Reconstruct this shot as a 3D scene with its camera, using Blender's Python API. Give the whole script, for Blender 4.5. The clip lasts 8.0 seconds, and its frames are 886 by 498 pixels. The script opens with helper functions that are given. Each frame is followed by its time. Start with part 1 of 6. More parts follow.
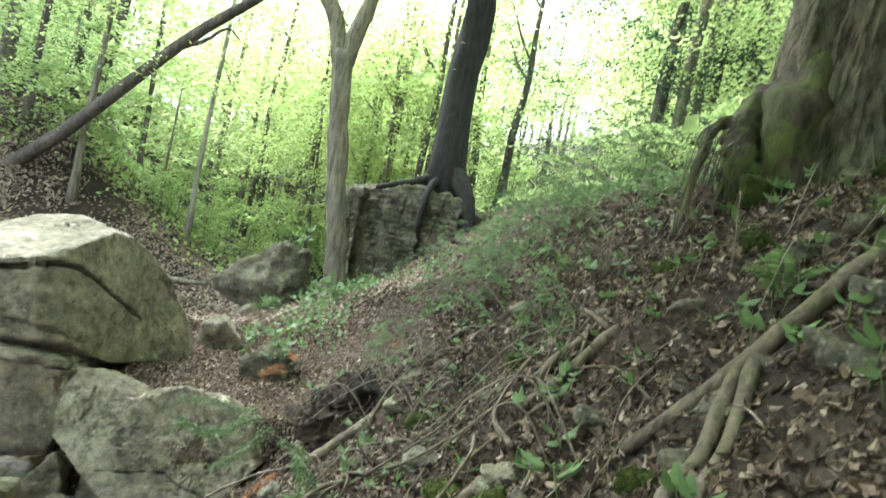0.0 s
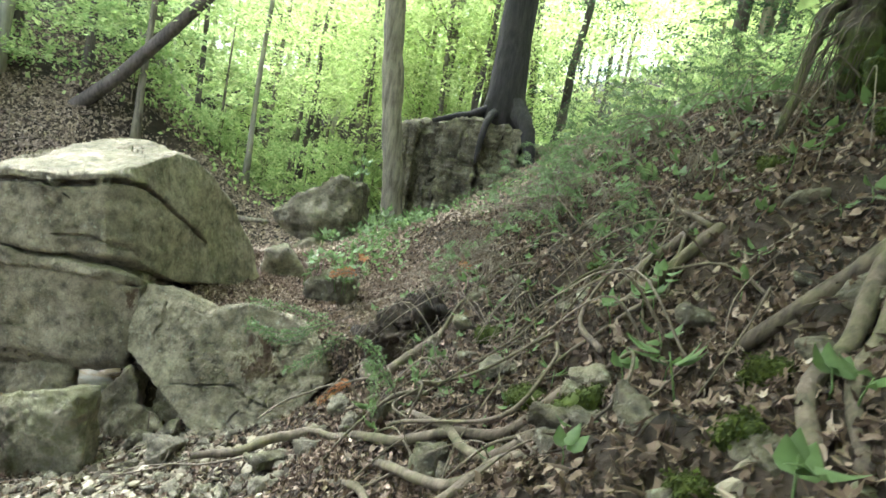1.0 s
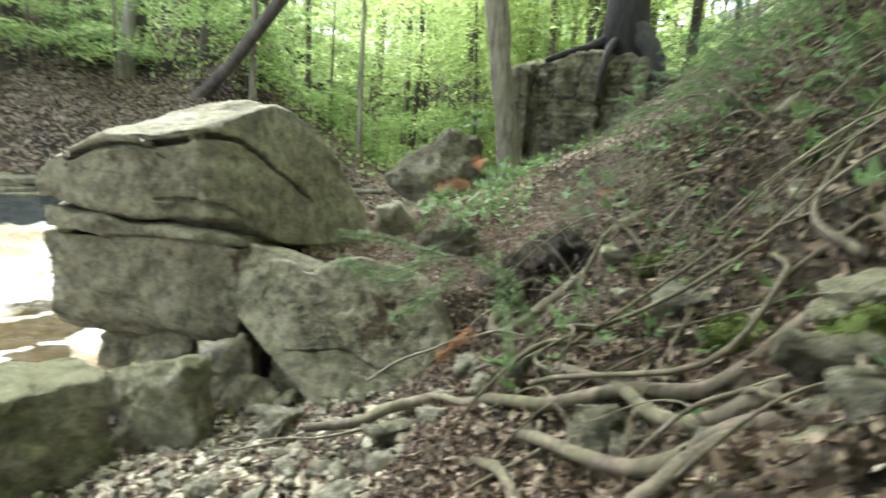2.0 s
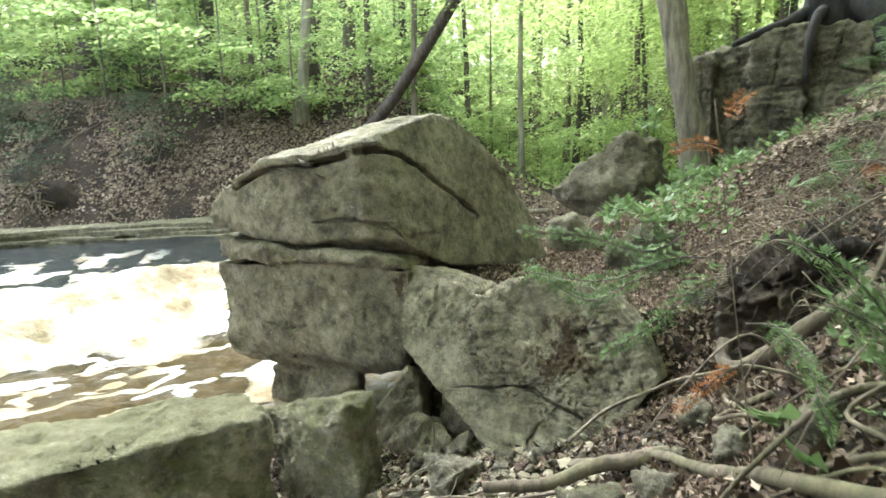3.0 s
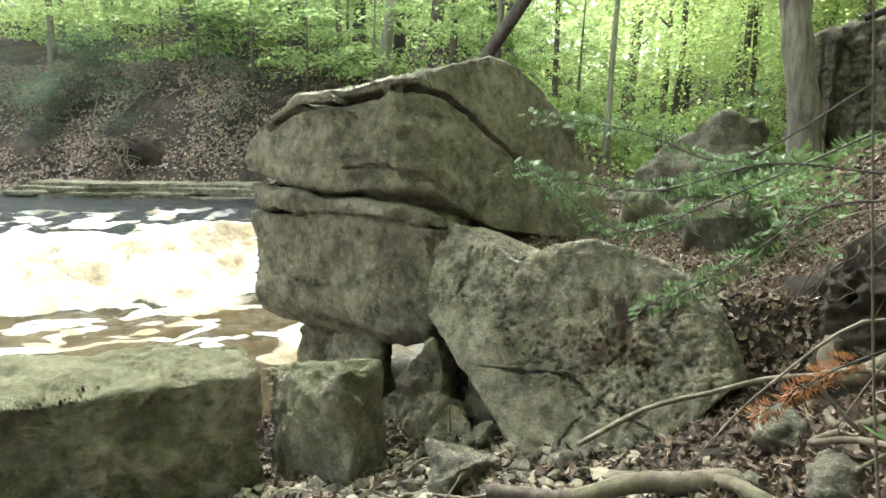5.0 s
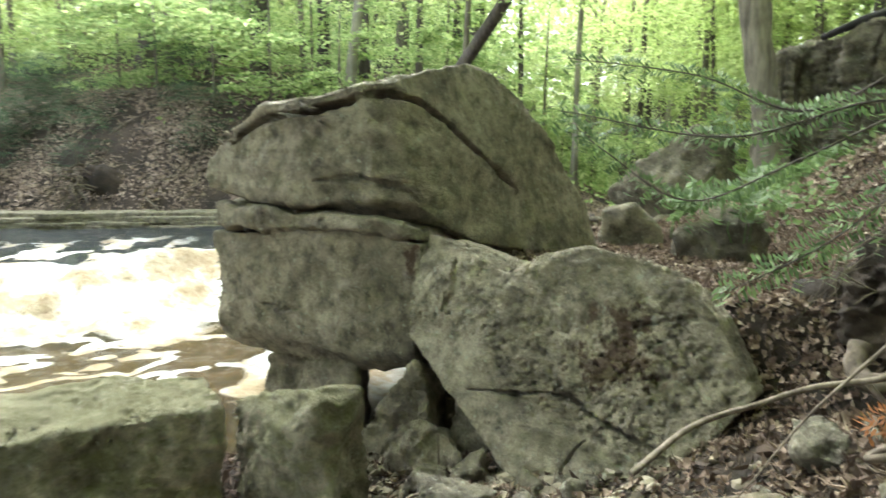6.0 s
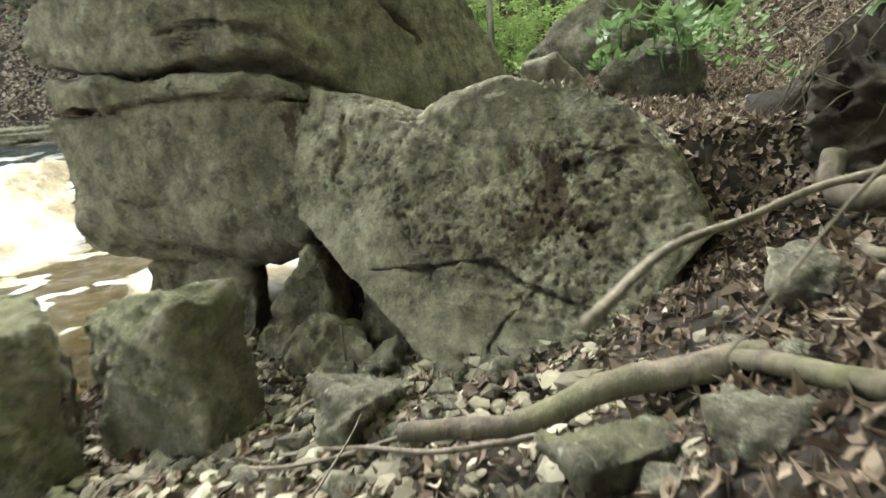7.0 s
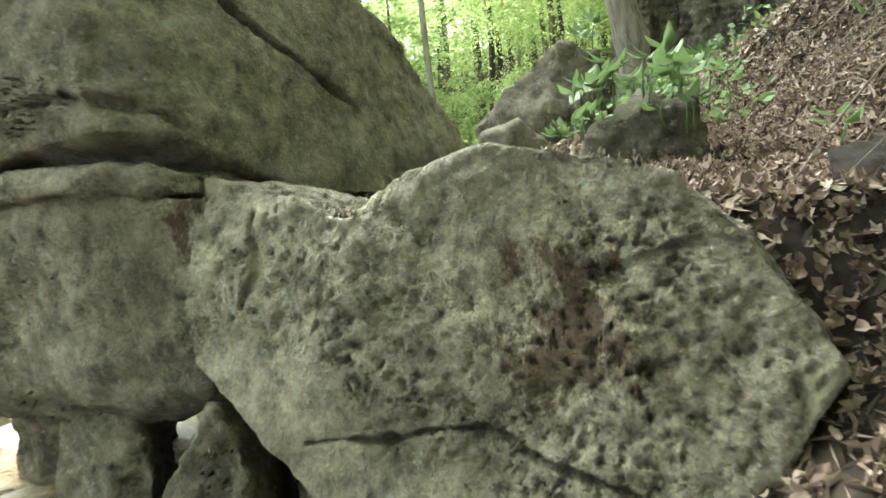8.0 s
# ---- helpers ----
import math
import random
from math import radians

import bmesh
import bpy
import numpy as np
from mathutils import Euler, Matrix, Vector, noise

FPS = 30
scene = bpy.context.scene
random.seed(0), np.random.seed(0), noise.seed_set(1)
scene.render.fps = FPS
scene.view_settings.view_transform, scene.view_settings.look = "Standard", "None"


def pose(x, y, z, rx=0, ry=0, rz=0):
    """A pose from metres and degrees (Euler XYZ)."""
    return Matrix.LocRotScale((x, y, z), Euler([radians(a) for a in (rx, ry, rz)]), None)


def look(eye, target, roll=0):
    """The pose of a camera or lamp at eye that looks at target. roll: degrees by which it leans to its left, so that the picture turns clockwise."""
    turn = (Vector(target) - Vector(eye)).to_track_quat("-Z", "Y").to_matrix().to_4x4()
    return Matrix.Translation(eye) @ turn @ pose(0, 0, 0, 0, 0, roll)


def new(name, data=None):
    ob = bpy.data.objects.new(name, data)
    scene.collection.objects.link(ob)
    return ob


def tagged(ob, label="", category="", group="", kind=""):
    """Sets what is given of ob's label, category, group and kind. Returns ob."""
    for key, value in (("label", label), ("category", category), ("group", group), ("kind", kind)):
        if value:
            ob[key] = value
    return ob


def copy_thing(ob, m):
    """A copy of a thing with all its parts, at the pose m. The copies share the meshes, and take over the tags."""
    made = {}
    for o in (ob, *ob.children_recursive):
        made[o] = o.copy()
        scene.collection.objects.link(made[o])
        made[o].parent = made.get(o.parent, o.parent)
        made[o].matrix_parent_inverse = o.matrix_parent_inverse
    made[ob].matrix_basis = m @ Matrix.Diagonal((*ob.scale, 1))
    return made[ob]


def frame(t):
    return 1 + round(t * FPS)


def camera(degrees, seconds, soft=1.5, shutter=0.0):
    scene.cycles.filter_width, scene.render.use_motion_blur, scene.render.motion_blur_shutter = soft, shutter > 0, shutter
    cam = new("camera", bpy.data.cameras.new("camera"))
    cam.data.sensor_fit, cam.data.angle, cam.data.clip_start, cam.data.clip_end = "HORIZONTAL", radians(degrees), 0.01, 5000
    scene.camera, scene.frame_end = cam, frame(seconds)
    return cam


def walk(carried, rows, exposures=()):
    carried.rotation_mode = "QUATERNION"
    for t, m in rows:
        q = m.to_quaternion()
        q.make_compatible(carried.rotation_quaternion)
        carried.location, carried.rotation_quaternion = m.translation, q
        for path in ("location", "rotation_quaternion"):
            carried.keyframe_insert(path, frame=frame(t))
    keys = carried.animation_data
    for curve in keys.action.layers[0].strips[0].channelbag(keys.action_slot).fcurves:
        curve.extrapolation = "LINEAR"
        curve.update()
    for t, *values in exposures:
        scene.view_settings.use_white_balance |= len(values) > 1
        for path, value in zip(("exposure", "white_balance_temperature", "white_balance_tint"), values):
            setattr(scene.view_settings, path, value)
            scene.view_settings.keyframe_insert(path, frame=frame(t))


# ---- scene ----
# Camera: a hand-held walk down a bank towards the boulders
cam = camera(74.0, 8.0, soft=1.5, shutter=0.33)
PATH = [
    (0.0, -0.150, -0.103, 3.111, 87.13, -10.61, 0.55),
    (0.5, -0.160, 0.005, 2.902, 82.80, -8.96, 2.90),
    (1.0, -0.273, 0.197, 2.695, 81.16, -9.85, 5.60),
    (1.5, -0.317, 0.505, 2.449, 77.98, -8.14, 7.40),
    (2.0, -0.427, 1.185, 2.143, 77.23, -2.91, 16.26),
    (2.2, -0.679, 1.185, 2.017, 80.84, -0.11, 20.84),
    (3.3, -0.898, 2.291, 1.840, 79.45, 2.21, 34.12),
    (3.5, -0.867, 2.391, 1.893, 79.97, 1.73, 36.28),
    (4.0, -0.952, 2.513, 1.768, 78.48, 1.64, 39.64),
    (4.5, -1.014, 2.654, 1.516, 78.34, -0.08, 41.81),
    (4.7, -0.987, 2.713, 1.500, 77.99, -0.31, 40.24),
    (5.8, -1.233, 2.853, 1.246, 82.13, -0.26, 39.45),
    (6.0, -1.290, 2.932, 1.282, 81.66, 0.67, 36.39),
    (6.5, -1.324, 3.153, 1.150, 78.48, 1.71, 31.33),
    (7.0, -1.517, 3.575, 0.890, 71.69, 4.54, 28.55),
    (7.5, -1.814, 4.068, 0.924, 75.45, 7.58, 24.90),
    (8.0, -2.026, 4.464, 0.842, 78.21, 7.72, 23.09),
]
EXPO = 2.98
walk(cam, [(t, pose(*p)) for t, *p in PATH], exposures=[(0.0, EXPO + 0.12, 5450, 6), (1.5, EXPO + 0.08, 5600, 6), (3.5, EXPO + 0.03, 5720, 6), (7.0, EXPO - 0.12, 5900, 5), (7.5, EXPO + 0.05, 5850, 5), (8.0, EXPO + 0.22, 5800, 5)])

# Bright overcast sky with a wide, weak sun
world = bpy.data.worlds.new("sky")
scene.world = world
world.use_nodes = True
wn = world.node_tree
sky = wn.nodes.new("ShaderNodeTexSky")
sky.sky_type = "NISHITA"
sky.sun_disc = False
sky.sun_elevation, sky.sun_rotation = radians(52), radians(-51)
sky.air_density, sky.dust_density, sky.ozone_density = 1.0, 6.0, 0.3
veil = wn.nodes.new("ShaderNodeHueSaturation")
veil.inputs["Saturation"].default_value = 0.25
wn.links.new(sky.outputs[0], veil.inputs["Color"])
wn.links.new(veil.outputs[0], wn.nodes["Background"].inputs[0])
wn.nodes["Background"].inputs[1].default_value = 0.18
sun = new("sun", bpy.data.lights.new("sun", "SUN"))
sun.data.energy, sun.data.angle, sun.data.color = 1.9, radians(35), (1.0, 0.95, 0.86)
sun.matrix_world = look((-20, 16, 33), (0, 0, 0))
# ---------- materials ----------
def nodes_of(name, rough=0.8):
    m = bpy.data.materials.new(name)
    m.use_nodes = True
    t = m.node_tree
    b = t.nodes["Principled BSDF"]
    b.inputs["Roughness"].default_value = rough
    b.inputs["Specular IOR Level"].default_value = 0.3
    return m, t, b


def tex(t, scale, detail=5.0, rough=0.6, stretch=(1, 1, 1), kind="ShaderNodeTexNoise", coord="Object"):
    c = t.nodes.new("ShaderNodeTexCoord")
    mp = t.nodes.new("ShaderNodeMapping")
    mp.inputs["Scale"].default_value = stretch
    t.links.new(c.outputs[coord], mp.inputs[0])
    n = t.nodes.new(kind)
    n.inputs["Scale"].default_value = scale
    if kind == "ShaderNodeTexNoise":
        n.inputs["Detail"].default_value = detail
        n.inputs["Roughness"].default_value = rough
    t.links.new(mp.outputs[0], n.inputs["Vector"])
    return n


def ramp(t, src, stops):
    r = t.nodes.new("ShaderNodeValToRGB")
    e = r.color_ramp.elements
    e[0].position, e[0].color = stops[0][0], (*stops[0][1], 1)
    e[1].position, e[1].color = stops[-1][0], (*stops[-1][1], 1)
    for p, c in stops[1:-1]:
        x = e.new(p)
        x.color = (*c, 1)
    t.links.new(src, r.inputs[0])
    return r.outputs[0]


def mixed(t, fac, a, b, how="MIX"):
    m = t.nodes.new("ShaderNodeMix")
    m.data_type, m.blend_type = "RGBA", how
    for sock, v in ((m.inputs[0], fac), (m.inputs[6], a), (m.inputs[7], b)):
        if isinstance(v, (int, float)):
            sock.default_value = v
        elif isinstance(v, tuple):
            sock.default_value = (*v, 1)
        else:
            t.links.new(v, sock)
    return m.outputs[2]


def bumped(t, b, height, strength, distance, normal=None):
    n = t.nodes.new("ShaderNodeBump")
    n.inputs["Strength"].default_value, n.inputs["Distance"].default_value = strength, distance
    t.links.new(height, n.inputs["Height"])
    if normal:
        t.links.new(normal, n.inputs["Normal"])
    t.links.new(n.outputs[0], b.inputs["Normal"])
    return n.outputs[0]


def grey(v):
    return (v, v, v)


def rock_material(name, dark, mid, light, moss=0.35, pit=0.5, stain=0.0, spread=0.62):
    m, t, b = nodes_of(name, 0.88)
    big = tex(t, 1.3, 6, 0.65)
    fine = tex(t, 9.0, 8, 0.7)
    grit = tex(t, 60.0, 4, 0.7)
    col = ramp(t, big.outputs[0], [(0.32, dark), (0.5, mid), (0.68, light)])
    f = ramp(t, fine.outputs[0], [(0.3, grey(0.45)), (0.5, grey(0.95)), (0.72, grey(1.35))])
    col = mixed(t, 0.85, col, f, "MULTIPLY")
    g = ramp(t, grit.outputs[0], [(0.3, grey(0.6)), (0.7, grey(1.45))])
    col = mixed(t, 0.45, col, g, "MULTIPLY")
    mott = tex(t, 4.5, 7, 0.75)
    col = mixed(t, 0.7, col, ramp(t, mott.outputs[0], [(0.36, grey(0.5)), (0.5, grey(1.0)), (0.66, grey(1.3))]), "MULTIPLY")
    # lichen speckle and dark weathering runs
    lich = tex(t, 22.0, 3, 0.5, kind="ShaderNodeTexNoise")
    lm = ramp(t, lich.outputs[0], [(0.62, grey(0)), (0.72, grey(0.7))])
    col = mixed(t, lm, col, (0.36, 0.36, 0.28))
    runs = tex(t, 1.7, 6, 0.65, stretch=(1.0, 1.0, 0.8))
    rm = ramp(t, runs.outputs[0], [(0.54, grey(0)), (0.72, grey(0.6))])
    col = mixed(t, rm, col, (0.075, 0.065, 0.048))
    if stain:
        # rusty seepage round one spot
        rs = tex(t, 7.0, 5, 0.7, stretch=(1, 1, 0.6))
        c = t.nodes.new("ShaderNodeTexCoord")
        away = t.nodes.new("ShaderNodeVectorMath")
        away.operation = "DISTANCE"
        t.links.new(c.outputs["Object"], away.inputs[0])
        away.inputs[1].default_value = stain[:3]
        near = t.nodes.new("ShaderNodeMapRange")
        near.inputs[1].default_value, near.inputs[2].default_value = 0.0, stain[3]
        near.inputs[3].default_value, near.inputs[4].default_value = 0.26, -0.14
        t.links.new(away.outputs["Value"], near.inputs[0])
        add = t.nodes.new("ShaderNodeMath")
        t.links.new(rs.outputs[0], add.inputs[0])
        t.links.new(near.outputs[0], add.inputs[1])
        sm = ramp(t, add.outputs[0], [(0.575, grey(0)), (0.67, grey(0.85))])
        col = mixed(t, sm, col, (0.06, 0.028, 0.016))
    # moss likes upward faces
    geo = t.nodes.new("ShaderNodeNewGeometry")
    sep = t.nodes.new("ShaderNodeSeparateXYZ")
    t.links.new(geo.outputs["Normal"], sep.inputs[0])
    mo = tex(t, 3.5, 6, 0.7)
    mul = t.nodes.new("ShaderNodeMath")
    mul.operation = "MULTIPLY_ADD"
    t.links.new(sep.outputs["Z"], mul.inputs[0])
    mul.inputs[1].default_value = 0.25
    t.links.new(mo.outputs[0], mul.inputs[2])
    mm = ramp(t, mul.outputs[0], [(spread, grey(0)), (spread + 0.16, grey(moss))])
    col = mixed(t, mm, col, (0.085, 0.085, 0.03))
    t.links.new(col, b.inputs["Base Color"])
    h = mixed(t, 0.5, fine.outputs[0], grit.outputs[0])
    n1 = bumped(t, b, h, 0.9, 0.045)
    if pit:
        p = tex(t, 13.0, 6, 0.75)
        pr = ramp(t, p.outputs[0], [(0.36, grey(0)), (0.5, grey(1))])
        n1 = bumped(t, b, pr, pit, 0.03, n1)
    p2 = tex(t, 30.0, 5, 0.7)
    bumped(t, b, p2.outputs[0], 0.6, 0.02, n1)
    return m


def bark_material(name, dark, light, scale=6.0, moss=0.0, depth=0.03, along=0.16):
    m, t, b = nodes_of(name, 0.92)
    n = tex(t, scale, 7, 0.7, stretch=(1, 1, along))
    w = tex(t, 1.2, 4, 0.6)
    fine = tex(t, scale * 7, 4, 0.7, stretch=(1, 1, 0.3))
    col = ramp(t, n.outputs[0], [(0.3, dark), (0.62, light)])
    col = mixed(t, 0.7, col, ramp(t, w.outputs[0], [(0.3, grey(0.6)), (0.7, grey(1.3))]), "MULTIPLY")
    if moss:
        mo = tex(t, 2.6, 6, 0.7)
        mm = ramp(t, mo.outputs[0], [(0.46, grey(0)), (0.62, grey(moss))])
        col = mixed(t, mm, col, (0.085, 0.11, 0.02))
    t.links.new(col, b.inputs["Base Color"])
    n1 = bumped(t, b, n.outputs[0], 0.9, depth)
    bumped(t, b, fine.outputs[0], 0.5, depth * 0.3, n1)
    return m


def leaf_material(name, stops, translucent=0.45, rough=0.55, per="island"):
    """Leaves that let light through; the tone varies from leaf to leaf."""
    m = bpy.data.materials.new(name)
    m.use_nodes = True
    t = m.node_tree
    b = t.nodes["Principled BSDF"]
    b.inputs["Roughness"].default_value = rough
    b.inputs["Specular IOR Level"].default_value = 0.25
    geo = t.nodes.new("ShaderNodeNewGeometry")
    col = ramp(t, geo.outputs["Random Per Island"], stops)
    v = tex(t, 14.0, 3, 0.6)
    col = mixed(t, 0.5, col, ramp(t, v.outputs[0], [(0.3, grey(0.7)), (0.7, grey(1.25))]), "MULTIPLY")
    t.links.new(col, b.inputs["Base Color"])
    if translucent:
        tr = t.nodes.new("ShaderNodeBsdfTranslucent")
        t.links.new(col, tr.inputs[0])
        mx = t.nodes.new("ShaderNodeMixShader")
        mx.inputs[0].default_value = translucent
        t.links.new(b.outputs[0], mx.inputs[1])
        t.links.new(tr.outputs[0], mx.inputs[2])
        t.links.new(mx.outputs[0], t.nodes["Material Output"].inputs[0])
    return m


limestone = rock_material("limestone", (0.148, 0.124, 0.090), (0.256, 0.218, 0.158), (0.336, 0.290, 0.216), moss=0.5, pit=0.2, stain=(-4.06, 6.28, 0.62, 0.26))
limestone_pitted = rock_material("limestone_pitted", (0.152, 0.130, 0.090), (0.264, 0.228, 0.162), (0.344, 0.300, 0.220), moss=0.3, pit=0.6, stain=(-2.42, 6.08, 0.24, 0.5))
limestone_wet = rock_material("limestone_wet", (0.16, 0.14, 0.10), (0.28, 0.245, 0.175), (0.36, 0.32, 0.24), moss=0.75, pit=0.5, spread=0.50)
limestone_mossy = rock_material("limestone_mossy", (0.104, 0.092, 0.064), (0.200, 0.176, 0.124), (0.272, 0.240, 0.176), moss=0.55, pit=0.5)
limestone_dark = rock_material("limestone_dark", (0.068, 0.058, 0.042), (0.144, 0.124, 0.088), (0.216, 0.188, 0.140), moss=0.6, pit=0.5)
pebble_rock = rock_material("pebble_rock", (0.104, 0.090, 0.064), (0.180, 0.158, 0.116), (0.256, 0.228, 0.176), moss=0.1, pit=0.1)
bark_dark = bark_material("bark_dark", (0.035, 0.029, 0.027), (0.12, 0.10, 0.088), 7.0)
bark_grey = bark_material("bark_grey", (0.05, 0.042, 0.032), (0.22, 0.19, 0.15), 9.0)
bark_furrowed = bark_material("bark_furrowed", (0.012, 0.009, 0.007), (0.27, 0.225, 0.175), 11.0, moss=0.15, depth=0.16, along=0.38)
bark_pale = bark_material("bark_pale", (0.13, 0.12, 0.095), (0.30, 0.28, 0.22), 4.0)
bark_mossy = bark_material("bark_mossy", (0.012, 0.009, 0.006), (0.085, 0.065, 0.048), 9.0, moss=0.9, depth=0.12)
root_bark = bark_material("root_bark", (0.026, 0.02, 0.015), (0.13, 0.102, 0.075), 14.0, moss=0.25, depth=0.02)
twig_bark = bark_material("twig_bark", (0.05, 0.038, 0.028), (0.19, 0.155, 0.12), 20.0, depth=0.004)
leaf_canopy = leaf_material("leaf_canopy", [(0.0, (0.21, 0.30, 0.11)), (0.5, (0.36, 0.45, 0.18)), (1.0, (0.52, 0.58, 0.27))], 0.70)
# canopy leaf colours made paler, with distance haze painted into them
leaf_hazed = leaf_material("leaf_hazed", [(0.0, (0.29, 0.37, 0.13)), (0.5, (0.43, 0.51, 0.20)), (1.0, (0.58, 0.64, 0.31))], 0.72)
bark_blackish = bark_material("bark_blackish", (0.009, 0.008, 0.009), (0.034, 0.029, 0.03), 7.0, depth=0.05)
leaf_green = leaf_material("leaf_green", [(0.0, (0.075, 0.115, 0.042)), (0.6, (0.13, 0.19, 0.07)), (1.0, (0.21, 0.28, 0.115))], 0.42)
needle_green = leaf_material("needle_green", [(0.0, (0.035, 0.065, 0.03)), (0.6, (0.065, 0.11, 0.052)), (1.0, (0.105, 0.16, 0.075))], 0.35)
needle_rust = leaf_material("needle_rust", [(0.0, (0.16, 0.06, 0.02)), (1.0, (0.3, 0.12, 0.04))], 0.2)
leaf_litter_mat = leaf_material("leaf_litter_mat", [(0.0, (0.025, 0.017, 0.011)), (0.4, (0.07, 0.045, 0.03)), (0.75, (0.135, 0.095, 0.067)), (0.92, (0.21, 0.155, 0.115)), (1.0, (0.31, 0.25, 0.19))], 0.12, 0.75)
pale_leaf_mat = leaf_material("pale_leaf_mat", [(0.0, (0.07, 0.05, 0.035)), (0.4, (0.125, 0.085, 0.06)), (0.8, (0.20, 0.145, 0.108)), (1.0, (0.33, 0.265, 0.205))], 0.12, 0.75)
# litter browns lightened in place of the light missing on the far slope
brightened_leaf_mat = leaf_material("brightened_leaf_mat", [(0.0, (0.10, 0.073, 0.054)), (0.5, (0.20, 0.15, 0.112)), (0.9, (0.29, 0.225, 0.172)), (1.0, (0.38, 0.31, 0.24))], 0.12, 0.75)
moss_mat = leaf_material("moss_mat", [(0.0, (0.025, 0.035, 0.008)), (1.0, (0.075, 0.09, 0.016))], 0.1, 0.95)

soil, st, sb = nodes_of("soil", 0.95)
s_big, s_fine = tex(st, 1.1, 6, 0.65), tex(st, 18.0, 8, 0.75)
s_col = ramp(st, s_big.outputs[0], [(0.35, (0.012, 0.009, 0.006)), (0.5, (0.03, 0.021, 0.014)), (0.68, (0.06, 0.043, 0.029))])
s_col = mixed(st, 0.9, s_col, ramp(st, s_fine.outputs[0], [(0.3, grey(0.4)), (0.5, grey(1.0)), (0.7, grey(1.6))]), "MULTIPLY")
st.links.new(s_col, sb.inputs["Base Color"])
bumped(st, sb, s_fine.outputs[0], 0.9, 0.04)


# ---------- builders ----------
def put(name, bm_or_mesh, material, smooth=True):
    if isinstance(bm_or_mesh, bpy.types.Mesh):
        me = bm_or_mesh
    else:
        me = bpy.data.meshes.new(name)
        bm_or_mesh.to_mesh(me)
        bm_or_mesh.free()
    me.materials.clear()
    me.materials.append(material)
    me.polygons.foreach_set("use_smooth", [smooth] * len(me.polygons))
    return new(name, me)


def part(name, bm, material, parent, label="", smooth=True):
    ob = put(name, bm, material, smooth)
    ob.parent = parent
    ob.matrix_parent_inverse = parent.matrix_basis.inverted()
    return tagged(ob, label) if label else ob


def thing(name, at, label, category, group=""):
    e = new(name)
    e.empty_display_size = 0.1
    e.matrix_basis = Matrix.Translation(at)
    return tagged(e, label, category, group)


def tri_mesh(name, verts, quads):
    """Fast mesh from arrays: verts (n,3), quads (m,4) or triangles (m,3)."""
    me = bpy.data.meshes.new(name)
    k = quads.shape[1]
    me.vertices.add(len(verts))
    me.vertices.foreach_set("co", np.asarray(verts, np.float32).ravel())
    me.loops.add(len(quads) * k)
    me.loops.foreach_set("vertex_index", np.asarray(quads, np.int32).ravel())
    me.polygons.add(len(quads))
    me.polygons.foreach_set("loop_start", np.arange(0, len(quads) * k, k, dtype=np.int32))
    me.update(calc_edges=True)
    me.validate()
    return me


def refine(bm, edge, lines=(), fine=0.0):
    """Cut the mesh until no edge is longer than edge, or than fine close to the lines."""
    for _ in range(11):
        bmesh.ops.triangulate(bm, faces=bm.faces[:])
        long = []
        for e in bm.edges:
            L = e.calc_length()
            if L > edge:
                long.append(e)
            elif L > fine and lines:
                m = (e.verts[0].co + e.verts[1].co) * 0.5
                if any((m - a).length + (m - b).length < (a - b).length + 0.10 for line, *_ in lines for a, b in zip(line, line[1:])):
                    long.append(e)
        if not long:
            break
        bmesh.ops.subdivide_edges(bm, edges=long, cuts=1)
    bmesh.ops.triangulate(bm, faces=bm.faces[:])


def to_line(p, n, a, b):
    """Distance from the line, leaving out what lies along the surface's normal."""
    ab = b - a
    s = max(0.0, min(1.0, (p - a).dot(ab) / ab.length_squared))
    off = p - a - ab * s
    deep = off.dot(n)
    return (off - n * deep).length if abs(deep) < 0.3 else 9.0


